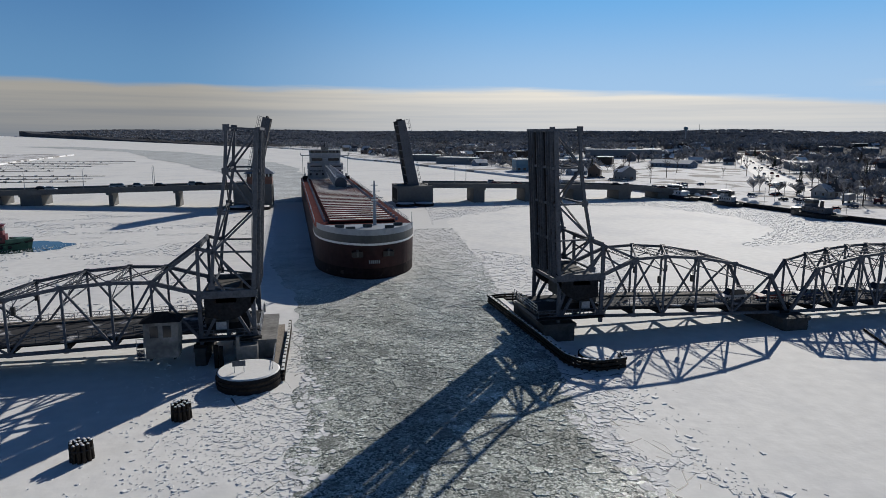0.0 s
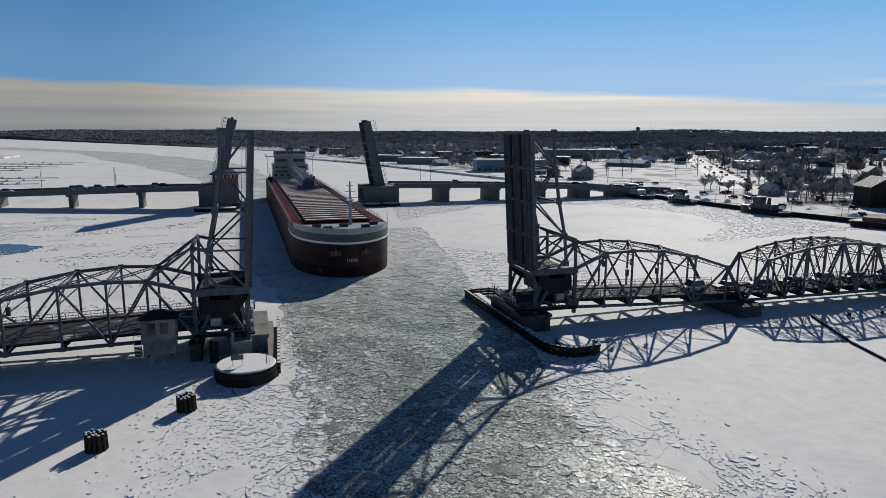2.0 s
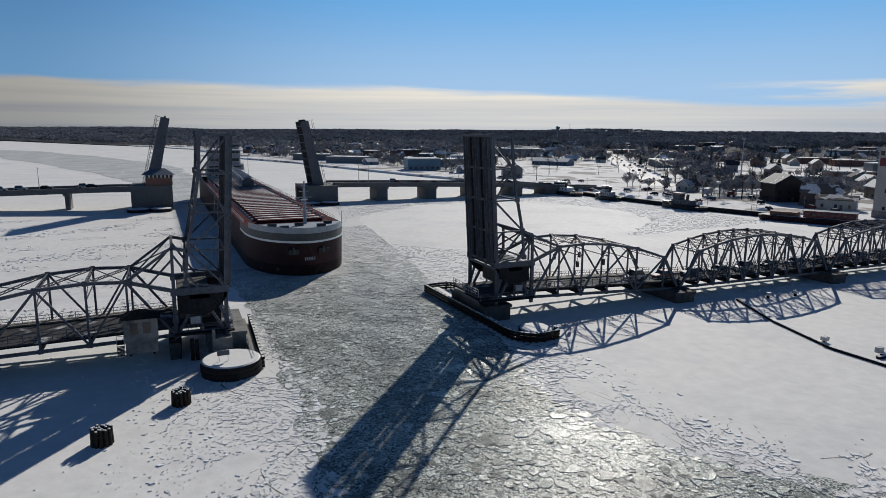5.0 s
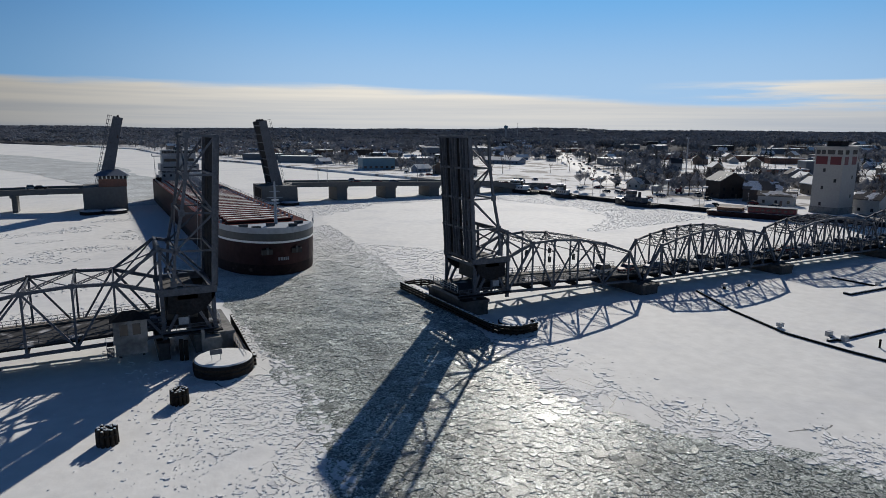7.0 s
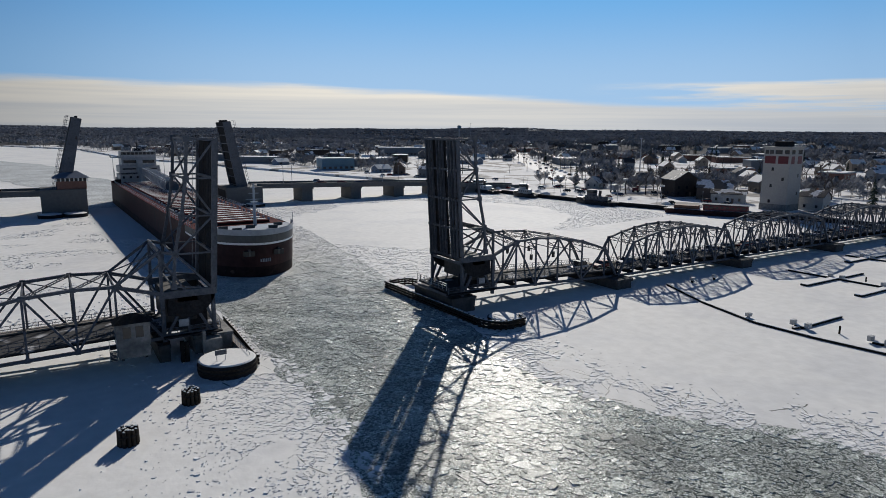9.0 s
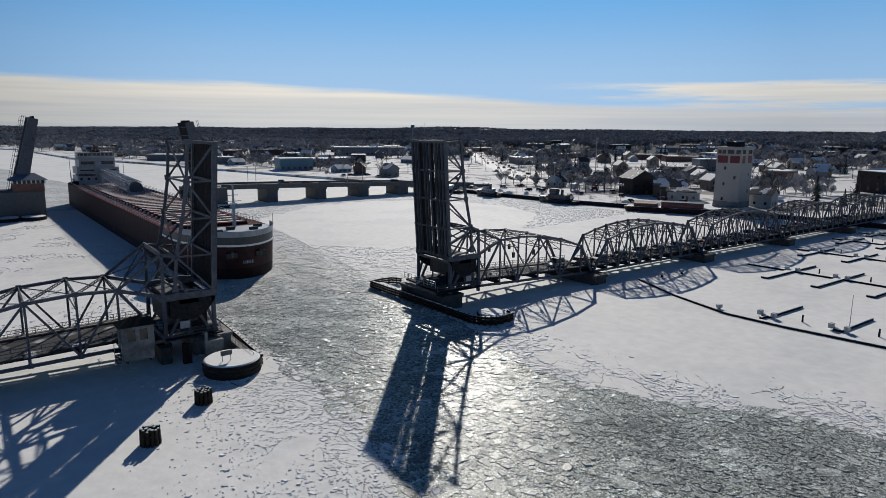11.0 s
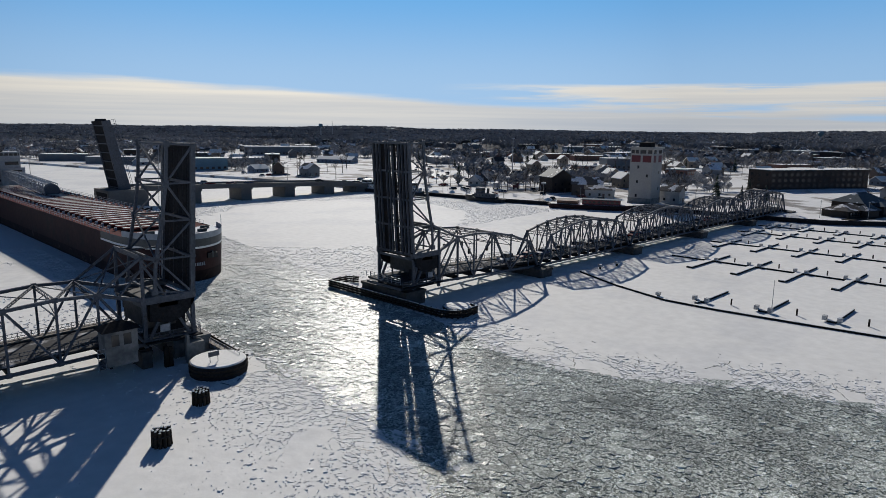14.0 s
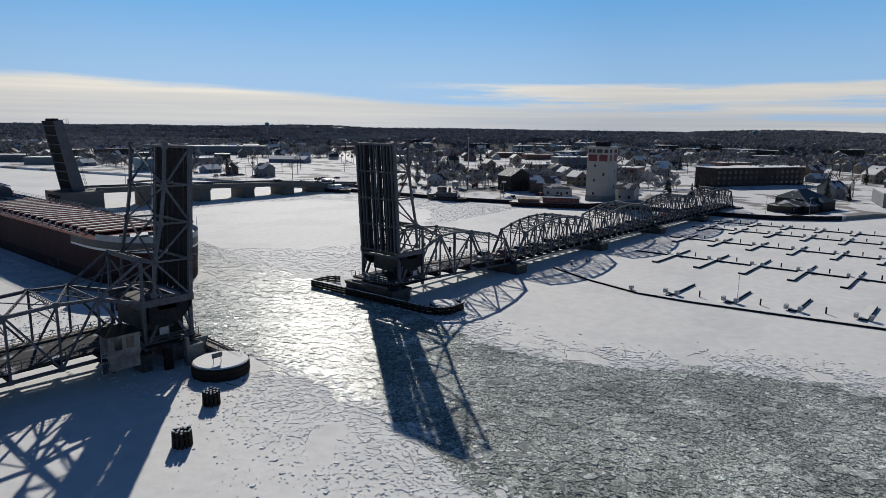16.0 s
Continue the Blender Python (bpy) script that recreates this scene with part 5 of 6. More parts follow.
def dock_row(label, pts, fingers, reach, width=1.5):
    t = thing("marina_dock", label, "dock", "marina docks", (*pts[0], 0))
    o = Vector((*pts[0], 0))
    for a, b in zip(pts, pts[1:]):
        p, q = Vector((*a, 0.1)) - o, Vector((*b, 0.1)) - o
        part("walkway", Mesh().beam(p, q, width, 0.44), TIMBER, t)
        part("snow", Mesh().beam(p + Vector((0, 0, 0.25)), q + Vector((0, 0, 0.25)), width * 0.8, 0.08), SNOW, t)
    for x, y in fingers:
        f = part("finger", Mesh().box(x + reach[0] - o.x, x + reach[1] - o.x, y - 0.75 - o.y, y + 0.75 - o.y, -0.05, 0.34), TIMBER, t)
        part("snow", Mesh().box(x + reach[0] + 0.05 - o.x, x + reach[1] - 0.05 - o.x, y - 0.7 - o.y, y + 0.7 - o.y, 0.34, 0.46), SNOW, f)
        part("dock_box", Mesh().box(x - 0.7 - o.x, x + 0.4 - o.x, y + 0.85 - o.y, y + 1.5 - o.y, 0.3, 1.1), SHIP_WHITE, f)
        part("dock_box", Mesh().box(x - 0.6 - o.x, x + 0.4 - o.x, y - 1.6 - o.y, y - 0.9 - o.y, 0.3, 1.05), SHIP_WHITE, f)
        part("mooring_post", Mesh().tube((x + 2.0 - o.x, y - 5.2 - o.y, -0.2), (x + 2.0 - o.x, y - 5.2 - o.y, 1.3), 0.16, None, 8), TIMBER, f)
    return t


dock_row("floating timber breakwater with snowy finger docks frozen in the ice", [(68.0, -9.8), (62.0, -23.0), (58.2, -36.0), (58.6, -46.0), (61.0, -62.0), (64.0, -79.0), (68.0, -100.0)], [], (0, 1), 1.0)
dock_row("snowy finger docks along the floating breakwater", [(60.2, -41.2), (62.0, -41.3)], [(62.4, -41.2), (64.2, -52.4), (66.2, -63.4), (68.4, -74.6)], (-0.6, 11.8), 0.5)
for x, y0, reach, n in ((104.5, -14.5, (-13, 10.5), 8), (136.0, -11.5, (-10, 9), 9), (164.5, -8.5, (-9, 8.5), 9), (185.0, -8.0, (-6.5, 6.0), 9)):
    lean = 0.08 if x < 120 else 0.12
    pts = [(x + lean * 8, y0), (x + lean * 8 + lean * 0.5 * n * 10.6, y0 - n * 10.6)]
    ys = [y0 - 10.4 - k * 10.6 for k in range(n)] if x < 120 else [y0 - 5 - k * 10.6 for k in range(n)]
    dock_row("long snowy marina dock with finger docks frozen in the ice", pts, [(x + lean * 8 + lean * 0.5 * (y0 - y), y) for y in ys], reach)
t = thing("flag_mast", "thin pale pole standing on a finger dock", "pole", "", (65.0, -53.6, 0.3))
part("pole", Mesh().tube((0, 0, 0), (0, 0, 6.0), 0.07, 0.04, 6), GALV, t)
for x, y in ((59.3, -33.8), (74.5, -10.8), (81.0, -11.5)):
    t = thing("pile_marker", "dark pile with a white cap standing in the ice", "post", "ice markers", (x, y, 0))
    part("timber", Mesh().tube((0, 0, -0.3), (0, 0, 0.55), 0.3, 0.26, 10), TIMBER, t)
    part("cap", Mesh().box(-0.45, 0.45, -0.4, 0.4, 0.55, 1.15), SHIP_WHITE, t)

# ---- quay and boats ----
m = Mesh()
qy = [*np.arange(-45, 200, 4.0)]
for y in qy:
    x = curve_at(SHORE, y)
    m.v += [(x - 0.5, y, -0.4), (x - 0.5, y, 1.75), (x + 0.5, y, 1.75), (x + 0.5, y, -0.4)]
m.f = [(4 * k + i, 4 * k + 4 + i, 4 * k + 4 + (i + 1) % 4, 4 * k + (i + 1) % 4) for k in range(len(qy) - 1) for i in range(4)]
tagged(new("quay_wall", m.data("quay_wall", STEEL_DARK)), "dark sheet-pile quay wall along the shore", "quay", "", "structure")


def boat_hull(L, B, z0, z1):
    m = Mesh()
    st = [(-L / 2, 0.62), (-L / 2 + 1, 0.85), (-L / 4, 1.0), (L / 6, 1.0), (L / 3, 0.78), (L / 2 - 1, 0.35), (L / 2, 0.02)]
    for x, k in st:
        sheer = 0.9 * max(0, x / L * 2) ** 2
        m.v += [(x * 0.95, -B / 2 * k * 0.85, z0), (x, -B / 2 * k, z1 + sheer), (x, B / 2 * k, z1 + sheer), (x * 0.95, B / 2 * k * 0.85, z0)]
    n = len(st)
    m.f = [(4 * k + i, 4 * k + 4 + i, 4 * k + 4 + (i + 1) % 4, 4 * k + (i + 1) % 4) for k in range(n - 1) for i in range(4)] + [(3, 2, 1, 0), (4 * n - 4, 4 * n - 3, 4 * n - 2, 4 * n - 1)]
    return m


def tug(x, y, turn, L, hull, house, label):
    t = thing("tugboat", label, "boat", "moored tugboats", (x, y, 0), turn)
    B = L * 0.3
    part("hull", boat_hull(L, B, -0.4, 1.7), hull, t)
    part("rub_rail", boat_hull(L + 0.3, B + 0.3, 1.25, 1.5), BLACK, t)
    part("deck", boat_hull(L - 0.8, B - 0.8, 1.6, 1.82), STEEL_DARK, t)
    part("bow_bulwark", Mesh().prism([(L * 0.2, -B * 0.46), (L * 0.38, -B * 0.32), (L * 0.49, 0.0), (L * 0.38, B * 0.32), (L * 0.2, B * 0.46), (L * 0.34, 0.0)], 1.7, 2.9), hull, t)
    h = part("deckhouse", Mesh().box(-L * 0.24, L * 0.2, -B * 0.3, B * 0.3, 1.7, 4.0), house, t)
    for k in range(5):
        for s in (-1, 1):
            c = -L * 0.2 + k * L * 0.085
            part("window", Mesh().box(c - 0.3, c + 0.3, s * B * 0.3 - 0.04, s * B * 0.3 + 0.04, 2.7, 3.4), GLASS, h)
    w = part("wheelhouse", Mesh().box(L * 0.02, L * 0.17, -B * 0.24, B * 0.24, 4.0, 6.4), house, t)
    part("window", Mesh().box(L * 0.015, L * 0.175, -B * 0.245, B * 0.245, 5.1, 5.9), GLASS, w)
    part("roof", Mesh().box(L * 0.0, L * 0.19, -B * 0.27, B * 0.27, 6.4, 6.6), house, w)
    part("funnel", Mesh().tube((-L * 0.1, 0, 4.0), (-L * 0.11, 0, 6.4), 0.7, 0.6, 12), BLACK, t)
    part("mast", Mesh().tube((L * 0.06, 0, 6.5), (L * 0.06, 0, 9.5), 0.09, 0.05, 6), STEEL_LIGHT, t)
    part("towing_bitt", Mesh().box(-L * 0.36, -L * 0.33, -0.6, 0.6, 1.7, 2.7), BLACK, t)
    for k in range(7):
        part("tyre_fender", Mesh().tube((-L * 0.35 + k * L * 0.1, -B / 2 - 0.15, 1.0), (-L * 0.35 + k * L * 0.1, -B / 2 - 0.45, 1.0), 0.45, None, 10), RUBBER, t)
    return t


tug(167.5, 111.0, 98, 22, BLACK, STEEL, "black tugboat with a grey deckhouse moored at the quay")
tug(160.0, 152.0, 96, 16, BLACK, STEEL_LIGHT, "small dark workboat moored at the quay")
tug(155.5, 183.0, 96, 26, BLACK, WHITE, "black tugboat with a long white deckhouse moored at the quay")
tug(-95.5, 93.5, 12, 19, GREEN, RED, "green tugboat with a red deckhouse in the ice")
OPEN = material("open_green_water", (0.035, 0.05, 0.048), 0.08, 0.0, 0.2, 0.5, 0.05, 0.05)
m = Mesh()
ring = [(-88 + 10 * math.cos(a) * (1 + 0.25 * noise.noise((a * 1.7, 0, 0))), 97.0 + 9.5 * math.sin(a) * (1 + 0.4 * noise.noise((a * 2.1, 3, 0)))) for a in np.linspace(0, 6.283, 33)[:-1]]
m.add([(x, y, 0.05) for x, y in ring], [tuple(range(32))])
tagged(new("open_water", m.data("open_water", OPEN)), "dark open water melted round the tugboat", "water", "", "structure")
t = thing("work_barge", "low dark barge with snow on deck beside a long dock", "barge", "", (-135, 150, 0), 4)
part("hull", Mesh().box(-16, 16, -3, 3, -0.4, 1.1), STEEL_DARK, t)
part("snow", Mesh().box(-15.6, 15.6, -2.7, 2.7, 1.1, 1.25), SNOW, t)
part("coaming", Mesh().box(-10, 8, -2, 2, 1.25, 2.0), RUST, t)
t = thing("barge", "long dark red work barge moored by the pale tower", "barge", "", (182.5, 58.5, 0), -62)
part("hull", boat_hull(42, 8.5, -0.4, 1.9), HULL, t)
part("deck_snow", boat_hull(40, 7.4, 1.8, 2.05), SNOW, t)
h = part("deckhouse", Mesh().box(-6, 10, -2.6, 2.6, 2.0, 4.2), RED, t)
for k in range(8):
    part("window", Mesh().box(-5.2 + k * 1.9, -4.2 + k * 1.9, -2.66, 2.66, 2.9, 3.6), GLASS, h)
part("roof", Mesh().box(-6.4, 10.4, -2.9, 2.9, 4.2, 4.45), BLACK, h)
part("cargo_frame", Mesh().box(-17, -8, -2.4, 2.4, 2.0, 3.4), RUST, t)

# ---- buildings ----


def house(w, d, h, ridge, wall, along="x", chimney=True, label="town house with a snow-covered roof", roof=None):
    roof = roof or SNOW
    t = thing("house", label, "house", "town houses")
    b = part("wall", Mesh().box(-w / 2, w / 2, -d / 2, d / 2, -2.0, h), wall, t)
    if along == "x":
        for x in (-w / 2, w / 2 - 0.02):
            g = Mesh()
            g.add([(x, -d / 2, h), (x, d / 2, h), (x, 0, h + ridge), (x + 0.02, -d / 2, h), (x + 0.02, d / 2, h), (x + 0.02, 0, h + ridge)], [(0, 2, 1), (3, 4, 5), (0, 3, 5, 2), (1, 2, 5, 4)])
            part("gable", g, wall, t)
    else:
        for y in (-d / 2, d / 2 - 0.02):
            g = Mesh()
            g.add([(-w / 2, y, h), (w / 2, y, h), (0, y, h + ridge), (-w / 2, y + 0.02, h), (w / 2, y + 0.02, h), (0, y + 0.02, h + ridge)], [(0, 1, 2), (3, 5, 4), (0, 2, 5, 3), (1, 4, 5, 2)])
            part("gable", g, wall, t)
    k = 0.5
    part("roof", Mesh().gable(-w / 2 - k, w / 2 + k, -d / 2 - k, d / 2 + k, h - k * 2 * ridge / (d if along == "x" else w), h + ridge, 0.3, along), roof, t, "snow-covered roof" if roof is SNOW else "dark shingle roof with patches of snow")
    n = max(2, int(w / 4))
    for level in range(max(1, int(h / 2.8))):
        for i in range(n):
            x = -w / 2 + (i + 0.5) * w / n
            part("window", Mesh().box(x - 0.5, x + 0.5, -d / 2 - 0.05, d / 2 + 0.05, 0.9 + level * 2.8, 2.2 + level * 2.8), GLASS, b)
    for i in range(max(1, int(d / 4))):
        y = -d / 2 + (i + 0.5) * d / max(1, int(d / 4))
        part("window", Mesh().box(-w / 2 - 0.05, w / 2 + 0.05, y - 0.5, y + 0.5, 1.0, 2.2), GLASS, b)
    part("door", Mesh().box(w * 0.1, w * 0.1 + 1.0, -d / 2 - 0.06, -d / 2 + 0.02, 0, 2.1), SIDING[4], t)
    if chimney:
        part("chimney", Mesh().box(w * 0.2, w * 0.2 + 0.7, -0.4, 0.4, h, h + ridge + 1.0), BRICK, t)
    return t


def block(w, d, h, wall, label, rows=1, name="commercial_building", units=True, glass=None, trim=None):
    glass = glass or GLASS
    t = thing(name, label, "building", "flat-roofed buildings")
    b = part("wall", Mesh().box(-w / 2, w / 2, -d / 2, d / 2, -2.5, h), wall, t)
    part("parapet", Mesh().box(-w / 2 - 0.15, w / 2 + 0.15, -d / 2 - 0.15, d / 2 + 0.15, h - 0.5, h - 0.05), trim or STEEL_LIGHT, t)
    part("roof_snow", Mesh().box(-w / 2 + 0.1, w / 2 - 0.1, -d / 2 + 0.1, d / 2 - 0.1, h - 0.05, h + 0.25), SNOW, t)
    n = max(3, int(w / 4.2))
    for r in range(rows):
        for i in range(n):
            x = -w / 2 + (i + 0.5) * w / n
            part("window", Mesh().box(x - 1.1, x + 1.1, -d / 2 - 0.05, -d / 2 + 0.05, 1.0 + r * 3.2, 2.7 + r * 3.2), glass, b)
        for i in range(max(2, int(d / 5))):
            y = -d / 2 + (i + 0.5) * d / max(2, int(d / 5))
            part("window", Mesh().box(-w / 2 - 0.05, w / 2 + 0.05, y - 0.9, y + 0.9, 1.0 + r * 3.2, 2.6 + r * 3.2), glass, b)
    if units:
        part("roof_unit", Mesh().box(w * 0.1, w * 0.1 + 2.2, -1, 1, h + 0.2, h + 1.5), STEEL_LIGHT, t)
    return t


def place(ob, x, y, turn=0.0, dz=0.0):
    ob.matrix_basis = pose(x, y, land_z(x, y) + dz, 0, 0, turn)
    return ob


taken = []


def claim(x, y, r):
    taken.append((x, y, r))


# the pale tower by the quay
tw = thing("silo_tower", "tall pale concrete tower with red window panels under a flat roof", "tower", "", (210.5, 51.5, 1.5), 5.5)
b = part("shaft", Mesh().box(-5.4, 5.4, -5.2, 5.2, -1.5, 24.6), STUCCO, tw)
part("plinth", Mesh().box(-5.55, 5.55, -5.35, 5.35, -1.5, 2.6), CONCRETE, tw)
part("cornice", Mesh().box(-6.0, 6.0, -5.8, 5.8, 24.6, 25.3), STUCCO, tw)
part("roof_cabin", Mesh().box(-2.6, 2.6, -2.6, 2.6, 25.3, 27.0), STEEL_DARK, tw)
part("roof_rail", Mesh().box(-3.4, 3.4, -3.4, 3.4, 27.0, 27.3), STEEL_DARK, tw)
for k, (y0, y1) in enumerate(((-4.7, -2.9), (-2.0, 0.7), (1.4, 2.9), (3.3, 4.7))):
    part("window", Mesh().box(-5.46, -5.3, y0, y1, 22.4, 24.0), GLASS, b)
for y0, y1 in ((-4.5, -0.6), (0.4, 4.6)):
    part("red_panel", Mesh().box(-5.48, -5.3, y0, y1, 18.6, 21.6), RED, tw, "deep red window panel")
for x0, x1 in ((-4.4, -1.8), (1.0, 4.3)):
    part("red_panel", Mesh().box(x0, x1, -5.28, -5.1, 18.6, 21.6), RED, tw, "deep red window panel")
    part("window", Mesh().box(x0, x1, -5.26, -5.1, 22.4, 24.0), GLASS, b)
for y, z in ((1.2, 15.8), (1.4, 9.2), (1.6, 3.0), (-3.0, 12.0)):
    part("window", Mesh().box(-5.46, -5.3, y - 0.45, y + 0.45, z, z + 1.3), GLASS, b)
for x, z in ((2.4, 13.2), (2.6, 6.2)):
    part("window", Mesh().box(x - 0.4, x + 0.4, -5.26, -5.1, z, z + 1.3), GLASS, b)
claim(210, 52, 14)
place(house(8, 9, 5.5, 2.2, SIDING[0], "y", label="small white house beside the pale tower", roof=SHINGLE), 223, 44, 8)
claim(223, 44, 9)
place(house(13, 12, 8.0, 3.8, DARK_WALL, "y", label="tall dark timber house with a slate-blue roof near the quay", roof=SLATE), 221, 108, -20)
claim(221, 108, 14)
place(house(15, 12, 5.5, 3.0, SIDING[4], "x", label="brown shed with a partly thawed roof near the quay", roof=SHINGLE), 223, 90, -58)
claim(223, 90, 14)
place(house(14, 8, 4.0, 1.5, SIDING[0], "x", False, label="low white house with a thawing roof before the brown shed", roof=SHINGLE), 216, 78, -60)
claim(216, 78, 10)
place(block(24, 14, 4.5, SIDING[1], "low grey flat-roofed shop near the tower"), 250, 66, -62)
claim(250, 66, 18)
ap = block(72, 17, 10.8, DARK_WALL, "long dark three-storey apartment block with a snowy flat roof", 3, "apartment_block", glass=GLASS, trim=DARK_WALL)
place(ap, 361.3, 27.2, -27.5)
claim(356, 30, 52)
# waterside restaurant
rs = thing("boathouse_restaurant", "dark waterside building with several slate-blue hipped roofs", "building", "", (240, -27, 1.5), -14)
rs.scale = (0.72, 0.72, 0.8)
for x, y, w, d, h, r in ((-13, 0, 22, 14, 3.4, 2.8), (8, 4, 26, 17, 6.2, 4.6), (-6, -7, 11, 8, 3.4, 3.0), (14, -6, 16, 8, 4.6, 2.0)):
    part("wall", Mesh().box(x - w / 2, x + w / 2, y - d / 2, y + d / 2, -1.5, h), DARK_WALL, rs)
    q = [(x - w / 2 - 1, y - d / 2 - 1, h), (x + w / 2 + 1, y - d / 2 - 1, h), (x + w / 2 + 1, y + d / 2 + 1, h), (x - w / 2 - 1, y + d / 2 + 1, h), (x - w / 5, y, h + r), (x + w / 5, y, h + r)]
    part("roof", Mesh().add(q, [(3, 2, 1, 0), (0, 1, 5, 4), (1, 2, 5), (2, 3, 4, 5), (3, 0, 4)]), SLATE if y != 0 else SHINGLE, rs)
for k in range(9):
    part("window", Mesh().box(-23 + k * 2.5, -21.4 + k * 2.5, -7.6, -7.4, 1.0, 2.8), GLASS, rs)
part("terrace", Mesh().box(-32, 20, -14, -8, -1.5, 0.3), TIMBER, rs)
claim(236, -28, 32)
claim(275, -15, 26)
claim(262, 30, 24)
claim(290, 8, 24)
place(block(26, 18, 9.0, BLUE, "blue metal boatyard shed beyond the highway bridge", 1, "boatyard_shed", False), 156, 384, -8)
claim(156, 384, 20)
place(block(84, 24, 9.5, SIDING[1], "very long low warehouse with a bright snowy roof", 1, "warehouse"), 345, 596, -26)
claim(345, 596, 55)
place(house(36, 14, 3.4, 2.6, SIDING[3], "x", False, label="long low blue-grey storage hall with a snowy roof"), 296, 412, -62)
claim(296, 412, 24)
place(block(34, 20, 9.0, SIDING[1], "dark flat-roofed block among trees on the hill"), 430, 190, -40)
claim(430, 190, 24)

# poles, masts and water towers
def pole(x, y, h, r, label, lamp=False):
    t = thing("mast_pole", label, "pole", "tall poles", (x, y, land_z(x, y)))
    part("pole", Mesh().tube((0, 0, -1), (0, 0, h), r, r * 0.5, 10), GALV, t)
    part("head", Mesh().tube((0, 0, h - 0.8), (0, 0, h), 1.1, 1.1, 12), GALV, t)
    return t


pole(305, 207, 26.5, 0.5, "tall pale slender pole with a round head")
pole(232, 176, 12.5, 0.35, "pale steel mast beside the street")
pole(196, 120, 8.5, 0.12, "thin lamp pole on the quay")
pole(186, 90, 8.0, 0.12, "thin lamp pole on the quay")
pole(182, 150, 8.0, 0.12, "thin lamp pole on the quay")


def water_tower(x, y, h, label):
    t = thing("water_tower", label, "water tower", "water towers", (x, y, land_z(x, y)))
    part("stem", Mesh().tube((0, 0, -2), (0, 0, h), 1.8, 1.5, 14), STEEL_LIGHT, t)
    m = Mesh()
    rings = [(1.5, -1), (3.6, 1.0), (5.3, 3.4), (5.6, 5.4), (4.6, 7.6), (2.4, 9.0), (0.2, 9.4)]
    n = 18
    m.v = [(r * math.cos(2 * math.pi * k / n), r * math.sin(2 * math.pi * k / n), h + z) for r, z in rings for k in range(n)]
    m.f = [(i * n + k, i * n + (k + 1) % n, (i + 1) * n + (k + 1) % n, (i + 1) * n + k) for i in range(len(rings) - 1) for k in range(n)]
    part("tank", m, BLUE, t, "rounded blue-grey tank")
    return t


water_tower(916, 1362, 30, "rounded water tower on the skyline")
water_tower(1331, 291, 32 - land_z(1331, 291), "rounded water tower above the woods")
t = thing("storage_tank", "domed teal storage tank among the trees on the hill", "tank", "", (1290, 419, land_z(1290, 419)))
top = 21 - land_z(1290, 419)
part("shell", Mesh().tube((0, 0, -3), (0, 0, top), 9, 9, 28), BLUE, t)
part("dome", Mesh().tube((0, 0, top), (0, 0, top + 2.2), 9, 6.4, 28).tube((0, 0, top + 2.2), (0, 0, top + 3.2), 6.4, 0.4, 28), BLUE, t)
pole(960, 1372, 44, 0.7, "thin radio mast on the skyline")

# street that climbs away from the shore
street = Mesh()
pts = [(228, 190), (262, 240), (310, 318), (369, 407), (425, 490), (480, 571), (560, 690)]
for k, (x, y) in enumerate(pts):
    d = Vector((0.55, 0.83))
    s = Vector((0.83, -0.55)) * (8.5 if k else 13)
    for q in (-1, 1):
        X, Y = x + s.x * q, y + s.y * q
        street.v.append((X, Y, land_z(x, y) + 0.12))
street.f = [(2 * k, 2 * k + 1, 2 * k + 3, 2 * k + 2) for k in range(len(pts) - 1)]
ROADSNOW = material("packed_road_snow", (0.70, 0.69, 0.67), 0.8, 0.0, 0.08, 0.6, 0.05, 0.1, other=((0.40, 0.39, 0.38), 0.2, 0.6, 0.15))
tagged(new("road", street.data("road", ROADSNOW)), "snow-packed street climbing from the shore", "road", "", "structure")
for k in range(26):
    q = rnd.random() ** 1.3
    x, y = 228 + 230 * q, 190 + 350 * q
    s = rnd.choice((-9.5, 9.5, -3, 3))
    put_car(k, x + 0.83 * s, y - 0.55 * s, land_z(x, y) + 0.14, 57)
for k in range(34):
    y = rnd.uniform(60, 330)
    x = curve_at(SHORE, y) + rnd.uniform(6, 50)
    put_car(k + 2, x, y, land_z(x, y) + 0.05, rnd.choice((0, 90, 20)))

# ---- trees ----


def bare_tree(seed, h):
    rn = random.Random(seed)
    t = thing("bare_tree", "leafless dark tree standing in snow", "tree", "bare trees")
    trunk, crown = Mesh(), Mesh()
    trunk.tube((0, 0, -0.5), (0.1, 0, h * 0.35), h * 0.022, h * 0.016, 7)

    def grow(p, d, length, r, depth):
        q = p + d * length
        (trunk if depth < 2 else crown).tube(p, q, r, r * 0.62, 5 if depth < 2 else 3, False)
        if depth >= 4:
            return
        for k in range(3 if depth else 5):
            a = rn.uniform(0, 6.283)
            spread = rn.uniform(0.35, 0.85)
            n = (d + Vector((math.cos(a), math.sin(a), rn.uniform(-0.1, 0.5))) * spread).normalized()
            grow(p.lerp(q, rn.uniform(0.55, 1.0)), n, length * rn.uniform(0.6, 0.85), r * 0.58, depth + 1)

    grow(Vector((0.1, 0, h * 0.33)), Vector((0, 0, 1)), h * 0.24, h * 0.016, 0)
    part("trunk", trunk, BARK, t)
    part("crown", crown, TWIG, t)
    return t


